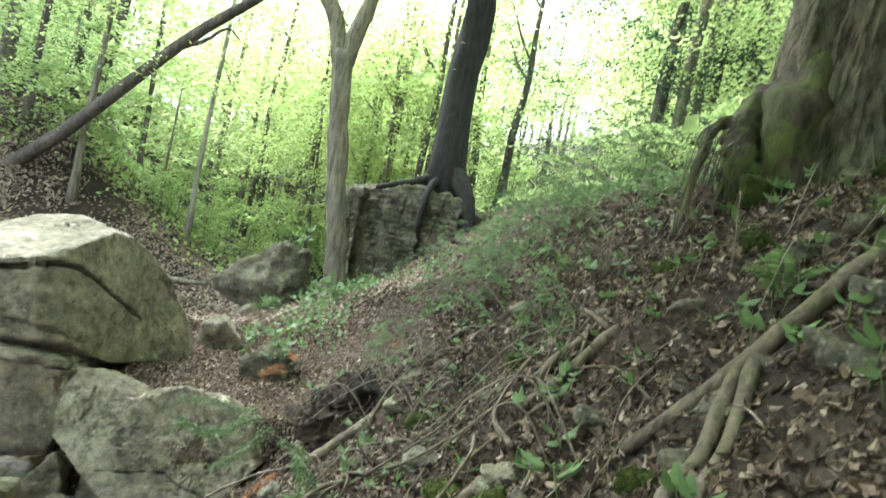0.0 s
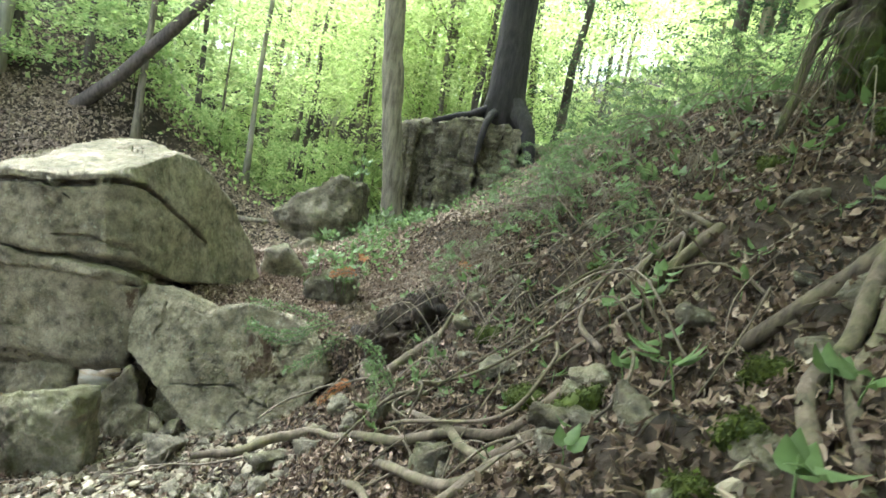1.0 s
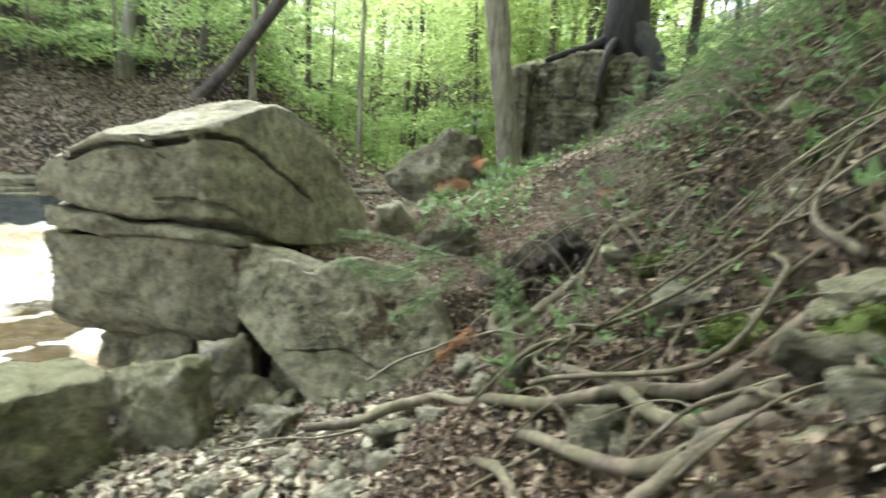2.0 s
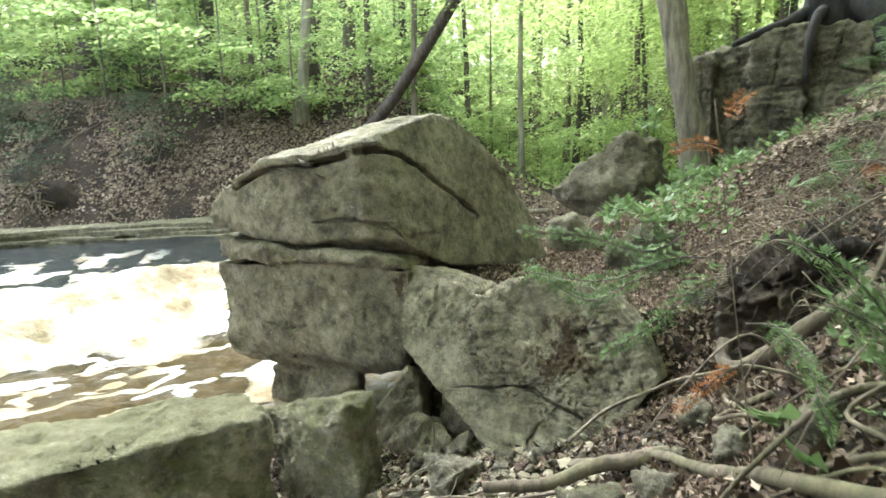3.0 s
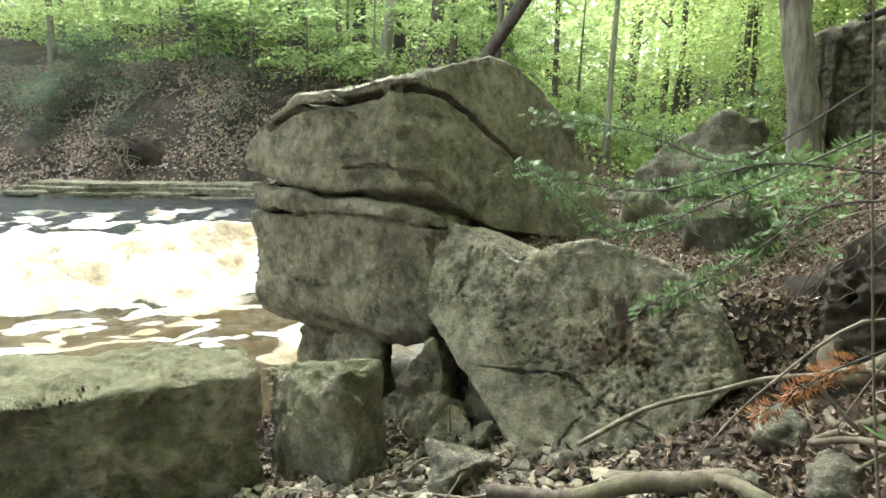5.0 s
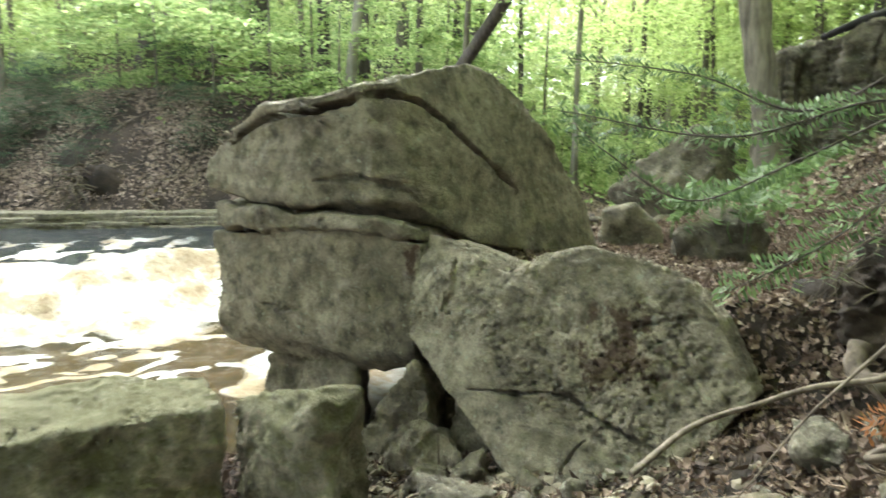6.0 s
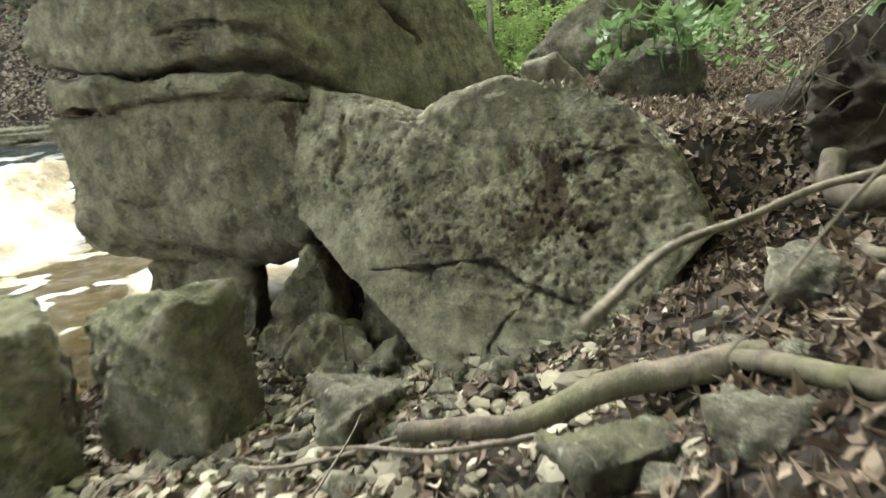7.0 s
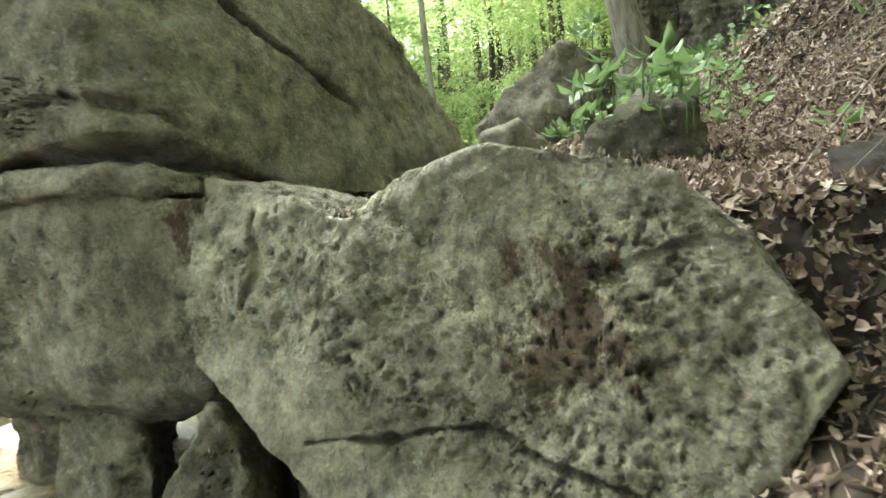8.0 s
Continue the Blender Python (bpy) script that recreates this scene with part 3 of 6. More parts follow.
slab_cracks = [
    ([V((-3.34, 5.93, -0.17)), V((-3.18, 5.96, -0.15)), V((-3.0, 5.98, -0.14)), V((-2.81, 5.98, -0.08)), V((-2.66, 5.98, -0.07)), V((-2.52, 5.96, -0.14)), V((-2.38, 5.95, -0.17)), V((-2.24, 5.94, -0.21)), V((-2.08, 5.95, -0.24))], 0.016, 0.07),
    ([V((-3.27, 6.03, 0.18)), V((-3.13, 5.97, 0.02)), V((-2.97, 6.0, -0.12))], 0.014, 0.03),
    ([V((-2.43, 5.93, -0.19)), V((-2.57, 5.89, -0.34)), V((-2.63, 5.87, -0.46)), V((-2.61, 5.8, -0.52))], 0.013, 0.05),
    ([V((-3.62, 6.2, 0.62)), V((-3.58, 6.1, 0.42)), V((-3.66, 6.05, 0.30))], 0.04, 0.04),
    ([V((-2.3, 6.2, 0.36)), V((-2.05, 6.2, 0.44)), V((-1.9, 6.2, 0.44))], 0.03, 0.03)]
refine(slab, 0.018, slab_cracks, 0.009)
weather(slab, 0.035, 0.45, 4, seed=5, pits=0.046, cracks=slab_cracks, pitted=lambda c: min(1.0, max(0.08, 0.5 + 4.0 * (c.z + 0.18 + 0.36 * (c.x + 2.8)))))
tagged(put("leaning_slab", slab, limestone_pitted), "pitted grey limestone slab with rusty stains leaning on the boulder", "boulder")

# block on the edge of the pool
q = [(-4.78, 4.99, -0.08), (-4.27, 4.74, -0.10), (-4.75, 4.11, -0.11), (-5.10, 3.25, -0.12), (-6.0, 3.5, -0.06), (-7.0, 2.0, -0.05), (-6.2, 1.6, -0.15), (-4.16, 4.70, -0.6), (-4.14, 4.66, -1.1), (-4.65, 4.0, -1.15), (-5.0, 3.1, -1.2), (-6.1, 1.5, -1.2), (-4.85, 5.1, -1.1), (-7.2, 2.1, -1.2)]
tagged(put("pool_block", rock(q, 0.035, 0.06, 0.4, 1, seed=14, pits=0.04), limestone_wet), "long squared limestone block with mossy stains beside the pool", "boulder")
p = [(-4.72, 5.15, -0.30), (-3.85, 5.05, 0.03), (-3.74, 5.0, -0.06), (-3.72, 5.35, -0.05), (-3.56, 4.95, -0.56), (-3.6, 4.9, -0.95), (-4.30, 4.84, -0.95), (-4.42, 5.0, -0.45), (-4.6, 5.4, -0.32), (-4.7, 5.4, -1.0), (-3.7, 5.4, -1.0), (-4.0, 4.88, -0.35)]
tagged(put("squat_rock", rock(p, 0.03, 0.05, 0.3, 1, seed=16, pits=0.04), limestone_wet), "squat dark limestone rock standing in the gravel", "rock")

# stones that prop the boulder
props = [
    ("prop_stone", [(-6.12, 6.48, -0.62), (-5.72, 6.48, -0.49), (-5.46, 6.53, -0.51), (-5.66, 6.38, -1.33), (-6.26, 6.38, -1.43), (-5.56, 7.08, -0.53), (-6.06, 7.08, -1.33), (-5.36, 7.08, -1.33)]),
    ("prop_stone", [(-5.40, 6.33, -0.46), (-4.96, 6.23, -0.45), (-4.72, 6.33, -0.37), (-4.66, 6.28, -0.75), (-4.76, 6.18, -1.28), (-5.16, 6.13, -1.43), (-5.52, 6.28, -1.03), (-5.26, 6.63, -0.49), (-4.84, 6.58, -0.47), (-4.81, 6.58, -1.23), (-5.36, 6.68, -1.23)]),
    ("prop_stone", [(-4.36, 5.98, -0.75), (-3.84, 6.02, -0.10), (-3.73, 6.02, -0.30), (-3.70, 6.0, -0.62), (-4.15, 5.90, -1.0), (-4.42, 5.95, -1.0), (-3.8, 5.95, -1.0), (-3.85, 6.4, -0.25), (-4.25, 6.35, -0.9), (-3.8, 6.4, -0.95)]),
    ("prop_stone", [(-3.93, 5.8, -0.6), (-3.64, 5.82, -0.38), (-3.40, 5.82, -0.46), (-3.27, 5.8, -0.60), (-3.5, 5.68, -0.8), (-3.9, 5.68, -0.85), (-4.0, 5.75, -0.95), (-3.35, 5.75, -0.95), (-3.6, 6.1, -0.6), (-3.9, 6.05, -0.8)]),
    ("prop_stone", [(-3.6, 6.2, -0.36), (-3.25, 6.15, -0.58), (-3.0, 6.1, -0.8), (-3.7, 6.1, -1.0), (-2.9, 6.1, -1.0), (-3.5, 6.6, -0.4), (-3.0, 6.6, -0.9)]),
]
for i, (nm, pts) in enumerate(props):
    tagged(put(nm, rock(pts, 0.03, 0.06, 0.28, 2, seed=20 + i, pits=0.03), limestone), "broken grey limestone stone wedged under the boulder", "rock", "stones under the boulder")

# rocks farther up the valley
pale = [(-3.92, 9.45, 0.1), (-3.84, 9.5, 0.72), (-3.45, 9.45, 0.82), (-3.2, 9.6, 0.5), (-3.1, 9.6, 0.1), (-3.7, 10.2, 0.75), (-3.3, 10.1, 0.1)]
tagged(put("pale_rock", rock(pale, 0.06, 0.05, 0.4, 2, seed=31), limestone_mossy), "pale yellowish rock lying on fallen leaves", "rock")
mb = [(-2.68, 7.95, 0.3), (-2.60, 8.0, 0.70), (-2.3, 8.0, 0.84), (-2.1, 8.1, 0.78), (-2.02, 8.05, 0.3), (-2.5, 8.7, 0.75), (-2.05, 8.8, 0.72), (-2.7, 8.6, 0.2), (-2.3, 8.4, 0.88)]
tagged(put("mossy_rock", rock(mb, 0.04, 0.10, 0.3, 2, seed=33), limestone_dark), "dark mossy rock grown over with seedlings", "rock")
lean = [(-5.48, 14.0, 0.80), (-5.40, 13.9, 0.50), (-4.9, 13.8, 1.10), (-4.35, 13.9, 1.68), (-3.9, 14.0, 1.92), (-3.55, 14.1, 1.72), (-4.75, 13.8, 0.45), (-4.3, 13.6, 0.55), (-3.7, 13.8, 0.9), (-3.5, 14.0, 0.3), (-4.3, 13.9, 0.0), (-4.8, 15.5, 0.7), (-3.6, 15.5, 1.6), (-3.4, 15.5, 0.2), (-5.3, 15.3, 0.3)]
tagged(put("leaning_rock", rock(lean, 0.08, 0.14, 0.6, 2, seed=35, strata=0.03), limestone_dark), "large tilted rock with dark moss and a hollow beneath", "boulder")
hollow = [(-5.0, 13.7, -0.3), (-4.7, 13.6, 0.12), (-4.3, 13.4, 0.35), (-4.0, 13.5, -0.1), (-4.6, 14.3, 0.2), (-5.0, 14.3, -0.3), (-4.0, 14.2, 0.3)]
tagged(put("low_rock", rock(hollow, 0.14, 0.08, 0.5, 2, seed=36), limestone), "low grey rock at the foot of a tilted rock", "rock")

# outcrop with a tree on top: blocks split by upright joints
outcrop = thing("outcrop", (-1.05, 18.0, 1.0), "tall jointed limestone outcrop with a dark tree growing on top", "outcrop")
for k, (x0, x1, top0, top1, y0, z0) in enumerate([(-3.55, -2.87, 3.45, 3.60, 17.45, 0.2), (-2.83, -2.11, 3.62, 3.72, 17.6, 0.4), (-2.03, -1.0, 3.82, 3.95, 17.1, 0.6), (-0.95, 0.15, 3.95, 3.8, 17.15, 1.0), (0.21, 1.6, 3.6, 3.1, 17.4, 1.4)]):
    y1 = y0 + 2.8
    part("joint_block", rock([(x0, y0 + 0.2, z0), (x1, y0, z0), (x0 + 0.05, y0 + 0.3, top0), (x1, y0 + 0.1, top1), (x0, y1, z0), (x1, y1, z0), (x0, y1, top0 + 0.25), (x1, y1, top1 + 0.25), (x0 - 0.12, y0 + 0.4, 0.5 * (z0 + top0))],
                             0.09, 0.13, 0.4, 1, seed=40 + k, strata=0.045, cracks=[
        ([V((x0 + 0.3 + 0.12 * k, y0, z0)), V((x0 + 0.5 - 0.1 * k, y0, 0.45 * (z0 + top0))), V((x0 + 0.35 + 0.1 * k, y0, top0))], 0.03, 0.07),
        ([V((x0, y0, top0 - 0.9 + 0.25 * math.sin(k * 2.3))), V((x1, y0, top1 - 1.0 + 0.3 * math.sin(k * 1.7 + 1)))], 0.04, 0.13), ([V((x0, y0, top0 - 1.8 + 0.35 * math.sin(k * 3.1 + 2))), V((x1, y0, top1 - 1.7 + 0.3 * math.sin(k * 2.9)))], 0.035, 0.1)]), limestone_dark, outcrop)

# stones in the creek floor
rng = random.Random(4)
stones = [(-1.82, 4.98, 0.22, 0.15, 0.12), (-1.50, 4.95, 0.16, 0.12, 0.10), (-2.95, 5.22, 0.22, 0.17, 0.13), (-3.15, 5.72, 0.20, 0.12, 0.12), (-1.70, 4.62, 0.16, 0.12, 0.11), (-1.15, 4.85, 0.15, 0.12, 0.12),
          (-0.80, 4.55, 0.15, 0.10, 0.14), (-2.05, 4.30, 0.26, 0.16, 0.10), (-1.85, 4.05, 0.2, 0.16, 0.09), (-3.40, 5.55, 0.16, 0.12, 0.12), (-3.0, 4.35, 0.18, 0.13, 0.08), (-2.3, 4.75, 0.13, 0.1, 0.08),
          (-2.75, 5.65, 0.13, 0.1, 0.09), (-1.4, 5.6, 0.14, 0.1, 0.09), (0.30, 3.0, 0.22, 0.14, 0.13), (0.52, 2.55, 0.22, 0.12, 0.07), (0.15, 2.55, 0.10, 0.08, 0.06), (0.7, 2.05, 0.10, 0.08, 0.06),
          (-0.35, 3.6, 0.16, 0.12, 0.12), (0.0, 4.3, 0.18, 0.14, 0.14), (1.75, 2.5, 0.30, 0.16, 0.09), (0.95, 3.5, 0.11, 0.09, 0.07), (-1.2, 7.1, 0.18, 0.14, 0.10), (-0.9, 6.9, 0.14, 0.1, 0.09)]
for i, (x, y, a, b, c) in enumerate(stones):
    bm = rock(stone_points(rng, (a, b, c)), 0.026, 0.03, 0.11, 1, seed=60 + i, pits=0.012)
    ob = put("stone", bm, pebble_rock if y > 3.8 and i % 3 else limestone_dark)
    ob.matrix_basis = pose(x, y, float(land(x, y)) + c * 0.35, rng.uniform(-15, 15), rng.uniform(-15, 15), rng.uniform(0, 360))
    tagged(ob, "angular limestone stone half sunk in leaves and gravel", "stone", "stones on the bank and creek floor")
# ---------- trees ----------
def crown_mesh(name, rng, count, radius, height, leaf, clumps, droop=0.15, flatness=0.25):
    """Sprays of leaves in flat layers, with gaps between the clumps."""
    cs = []
    for _ in range(clumps):
        w, r, z = rng.uniform(0, 2 * math.pi), radius * math.sqrt(rng.uniform(0.03, 1)), rng.uniform(0, 1)
        r *= 0.45 + 0.75 * math.sin(math.pi * min(1, 0.15 + 0.8 * z))
        cs.append((r * math.cos(w), r * math.sin(w), z * height, rng.uniform(0.5, 1.2)))
    cs = np.array(cs)
    pick = rng.integers(0, len(cs), count)
    c = cs[pick]
    size = radius * 0.26 * c[:, 3:4]
    off = rng.normal(size=(count, 3)) * np.concatenate([size, size, size * flatness], 1)
    pos = c[:, :3] + off
    pos[:, 2] -= droop * (off[:, 0] ** 2 + off[:, 1] ** 2) / (size[:, 0] + 0.01)
    nrm = rng.normal(size=(count, 3)) * 0.45 + np.array([0, 0, 1.0])
    v, f = leaf_quads(pos, nrm, leaf, leaf * 0.62, rng)
    return tri_mesh(name, v, f), cs


def trunk_path(base, top, bend, n, seed):
    base, top = Vector(base), Vector(top)
    out = []
    for i in range(n):
        u = i / (n - 1)
        w = Vector((noise.noise(Vector((seed, u * 2.5, 0))), noise.noise(Vector((seed, u * 2.5, 9))), 0)) * bend
        out.append(base.lerp(top, u) + w * math.sin(math.pi * min(1, u * 1.3)) )
    return out


def forest_tree(name, base, top, r0, r1, bark, crown=None, crown_at=None, label="", limbs=4, seed=1, sides=9, rough=0.15, scale=1.0):
    e = thing(name, base, label, "tree", "trees of the wood")
    path = trunk_path(base, top, r0 * 1.6, 14, seed)
    path[0] = path[0] - Vector((0, 0, 0.4))
    radii = [r0 * (1 - u) + r1 * u for u in [i / 13 for i in range(14)]]
    radii[0] *= 1.7
    radii[1] *= 1.12
    part("trunk", tube(path, radii, sides, rough, seed), bark, e)
    rr = random.Random(seed)
    for k in range(limbs):
        u = rr.uniform(0.45, 0.95)
        i = int(u * 13)
        p = path[i]
        w = rr.uniform(0, 2 * math.pi)
        L = rr.uniform(1.2, 3.0) * scale
        d = Vector((math.cos(w), math.sin(w), rr.uniform(0.4, 1.1))).normalized()
        q = [p, p + d * L * 0.4 + Vector((0, 0, 0.05 * L)), p + d * L * 0.75 + Vector((0, 0, 0.2 * L)), p + d * L]
        part("limb", tube(spline(q, 3), [radii[i] * 0.42 * (1 - j / 10.5) + 0.01 for j in range(10)], 6, 0.1, seed + k), bark, e)
    if crown:
        c = new("crown", crown)
        c.parent = e
        c.matrix_parent_inverse = e.matrix_basis.inverted()
        c.matrix_basis = Matrix.Translation(crown_at or top) @ Matrix.Rotation(rr.uniform(0, 6.28), 4, "Z") @ Matrix.Diagonal((scale, scale, scale, 1))
    return e


nrng = np.random.default_rng(11)
crowns = []
for k in range(5):
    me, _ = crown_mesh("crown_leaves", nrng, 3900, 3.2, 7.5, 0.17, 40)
    # crowns of the wood take the leaf colour with haze in it
    me.materials.append(leaf_hazed)
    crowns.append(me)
shrubs = []
for k in range(3):
    me, _ = crown_mesh("shrub_leaves", nrng, 1500, 1.1, 2.0, 0.12, 16)
    me.materials.append(leaf_canopy)
    shrubs.append(me)
canopies = []
for k in range(2):
    me, _ = crown_mesh("canopy_leaves", nrng, 5200, 5.0, 3.5, 0.22, 40)
    me.materials.append(leaf_canopy)
    canopies.append(me)

# trees that can be told apart
ot = forest_tree("outcrop_tree", (-0.45, 18.2, 3.85), (-0.3, 18.8, 16.5), 0.54, 0.40, bark_blackish, canopies[0], (-0.6, 18.8, 13.0), "tall dark-barked tree rooted on a rock outcrop", seed=3, sides=28, rough=0.3)
for pts, r0 in [([(-0.65, 18.1, 4.5), (-1.25, 17.75, 4.12), (-1.85, 17.45, 3.9), (-2.45, 17.5, 3.7)], 0.13), ([(-0.65, 17.9, 4.3), (-0.85, 17.25, 4.0), (-0.95, 17.0, 3.4), (-1.0, 16.97, 2.7)], 0.11), ([(-0.15, 17.9, 4.5), (0.2, 17.4, 3.95), (0.45, 17.1, 3.2), (0.6, 17.0, 2.5)], 0.24)]:
    q = spline(pts, 4)
    part("buttress_root", tube(q, [r0 * (1.25 - 0.85 * i / len(q)) for i in range(len(q))], 14, 0.3, r0 * 40), bark_blackish, ot)
gt = thing("grey_tree", (-3.22, 16.5, 0.6), "grey forked tree standing against the outcrop", "tree", "trees of the wood")
q = spline([(-3.0, 16.5, 0.2), (-3.12, 16.5, 1.6), (-3.45, 16.5, 3.6), (-3.72, 16.5, 5.6), (-3.89, 16.5, 7.2)], 5)
part("trunk", tube(q, [0.38, 0.33, 0.31] + [0.295 - 0.001 * i for i in range(len(q) - 3)], 16, 0.25, 5), bark_grey, gt)
for pts in ([(-3.91, 16.5, 6.9), (-4.22, 16.5, 7.95), (-4.74, 16.5, 8.8), (-5.27, 16.5, 9.8), (-5.97, 16.6, 12.5)], [(-3.83, 16.5, 6.9), (-3.62, 16.5, 7.8), (-3.41, 16.5, 8.5), (-3.33, 16.5, 9.5), (-3.27, 16.5, 12.5)]):
    q = spline(pts, 4)
    part("limb", tube(q, [0.27 - 0.008 * i for i in range(len(q))], 12, 0.2, pts[1][0]), bark_grey, gt)
c = new("crown", canopies[1])
c.parent = gt
c.matrix_parent_inverse = gt.matrix_basis.inverted()
c.matrix_basis = Matrix.Translation((-4.67, 16.6, 12.5))
lt = forest_tree("leaning_tree", (-15.93, 19.12, 1.14), (-3.6, 17.6, 11.6), 0.25, 0.12, bark_dark, crowns[0], (-3.6, 17.6, 9.6), "slanting dark tree leaning out over the creek", seed=7, limbs=2)
# unseen crowns added far out from the trunk, to shade the boulder and terrace
for k, (x, y, z) in enumerate([(-5.2, 11.6, 10.2), (-5.8, 8.0, 10.8), (-7.5, 4.5, 11.5)]):
    c = new("crown", canopies[k % 2])
    c.parent = lt
    c.matrix_parent_inverse = lt.matrix_basis.inverted()
    c.matrix_basis = Matrix.Translation((x, y, z)) @ Matrix.Diagonal((0.75, 0.75, 0.6, 1))

# trunks on the far bank and up the valley: x, y, radius, lean x
marked = [(-32.0, 19.0, 0.42, 0.3), (-28.0, 18.3, 0.33, 0.5), (-23.0, 19.1, 0.33, 2.5), (-20.9, 19.8, 0.13, 0.3), (-20.2, 20.2, 0.26, 1.2), (-17.2, 18.6, 0.22, 2.6), (-15.4, 20.6, 0.14, 0.4), (-9.6, 21.6, 0.10, 0.5),
          (-17.2, 41.0, 0.26, 0.2), (-13.8, 38.0, 0.17, 0.4), (-14.5, 42.2, 0.27, 1.2), (-13.2, 43.2, 0.22, 2.4), (-13.4, 51.0, 0.3, 0.2), (-11.4, 49.7, 0.2, 0.3), (-12.4, 37.2, 0.15, 1.0), (-12.5, 19.2, 0.12, 0.6),
          (-15.7, 24.3, 0.25, 2.2), (-19.7, 24.6, 0.3, 1.6), (-10.5, 30.0, 0.16, 0.9), (-8.0, 33.0, 0.2, 0.2), (-6.5, 39.0, 0.22, -0.4), (-9.0, 45.0, 0.25, 0.8)]
for i, (x, y, r, lean_x) in enumerate(marked):
    b = at(x, y)
    hgt = 13.0 + (i * 7 % 5)
    pale_bark = bark_pale if i in (7, 11, 5) else bark_grey if i % 2 else bark_dark
    forest_tree("tree", b, b + Vector((lean_x, 0.3, hgt)), r, r * 0.45, pale_bark, crowns[i % 5], b + Vector((lean_x * 0.6, 0, (8.5 if x < -14 else 4.2) + i % 3)), "slender woodland tree in fresh spring leaf", limbs=3, seed=20 + i)
snag = thing("snag", at(-10.9, 33.6), "broken dark dead trunk standing among trees", "tree")
part("trunk", tube(trunk_path(at(-10.9, 33.6, -0.3), at(-11.0, 33.7, 5.2), 0.1, 8, 2), [0.2, 0.17, 0.16, 0.15, 0.15, 0.14, 0.13, 0.06], 8, 0.3, 4), bark_dark, snag)

# the rest of the wood, thinning towards the viewer
wr = random.Random(9)
n_wood = 0
while n_wood < 140:
    x, y = (wr.uniform(-45, 28), wr.uniform(23, 60)) if n_wood < 70 else (wr.uniform(-70, 45), wr.uniform(58, 95))
    if x > -1.5 and y < 24 or abs(x - 0.15 * y) < 2.5 and y < 50:
        continue
    b = at(x, y)
    r = wr.uniform(0.08, 0.26)
    hgt = wr.uniform(11, 17)
    forest_tree("tree", b, b + Vector((wr.uniform(-0.8, 1.4), wr.uniform(-0.5, 0.5), hgt)), r, r * 0.4, wr.choice([bark_grey, bark_dark, bark_grey, bark_pale]), crowns[wr.randrange(5)], b + Vector((0, 0, wr.uniform(2.0, 6.5))),
                "slender woodland tree in fresh spring leaf", limbs=2, seed=200 + n_wood, scale=wr.uniform(0.85, 1.35))
    n_wood += 1
# unseen trees over and behind the viewer's bank, added to shade the near ground
for i, (x, y, z) in enumerate([(5.5, 1.0, 9), (4.5, -4.0, 9), (-2.0, -5.0, 9), (13.0, 6.0, 10), (6.5, 3.5, 11), (1.5, -3.0, 10), (6.2, 6.8, 9.5), (5.6, 9.5, 10), (5.0, -1.0, 8.5), (-1.5, -2.5, 8.0)]):
    b = at(x, y)
    forest_tree("tree", b, b + Vector((-0.8, 0.2, 14)), 0.3, 0.16, bark_grey, canopies[i % 2], b + Vector((-1.2, 0, z - 1.5)), "unseen leafy tree added to shade the bank", limbs=4, seed=400 + i, scale=1.0)
# unseen wood behind the viewer and over the crest, added to cut skylight
for i in range(44):
    x, y = (wr.uniform(-26, 16), wr.uniform(-15, -5)) if i < 22 else (wr.uniform(9.5, 20), wr.uniform(-8, 9)) if i < 36 else (wr.uniform(-26, -14), wr.uniform(-8, 0))
    # gap left over the creek to let light in
    if -15 < x < -2.5:
        continue
    b = at(x, y)
    forest_tree("tree", b, b + Vector((0.3, 0.2, 13)), 0.2, 0.1, bark_grey, crowns[i % 5], b + Vector((0, 0, wr.uniform(0.3, 3.5))), "slender woodland tree in fresh spring leaf", limbs=2, seed=600 + i, scale=wr.uniform(1.0, 1.4))
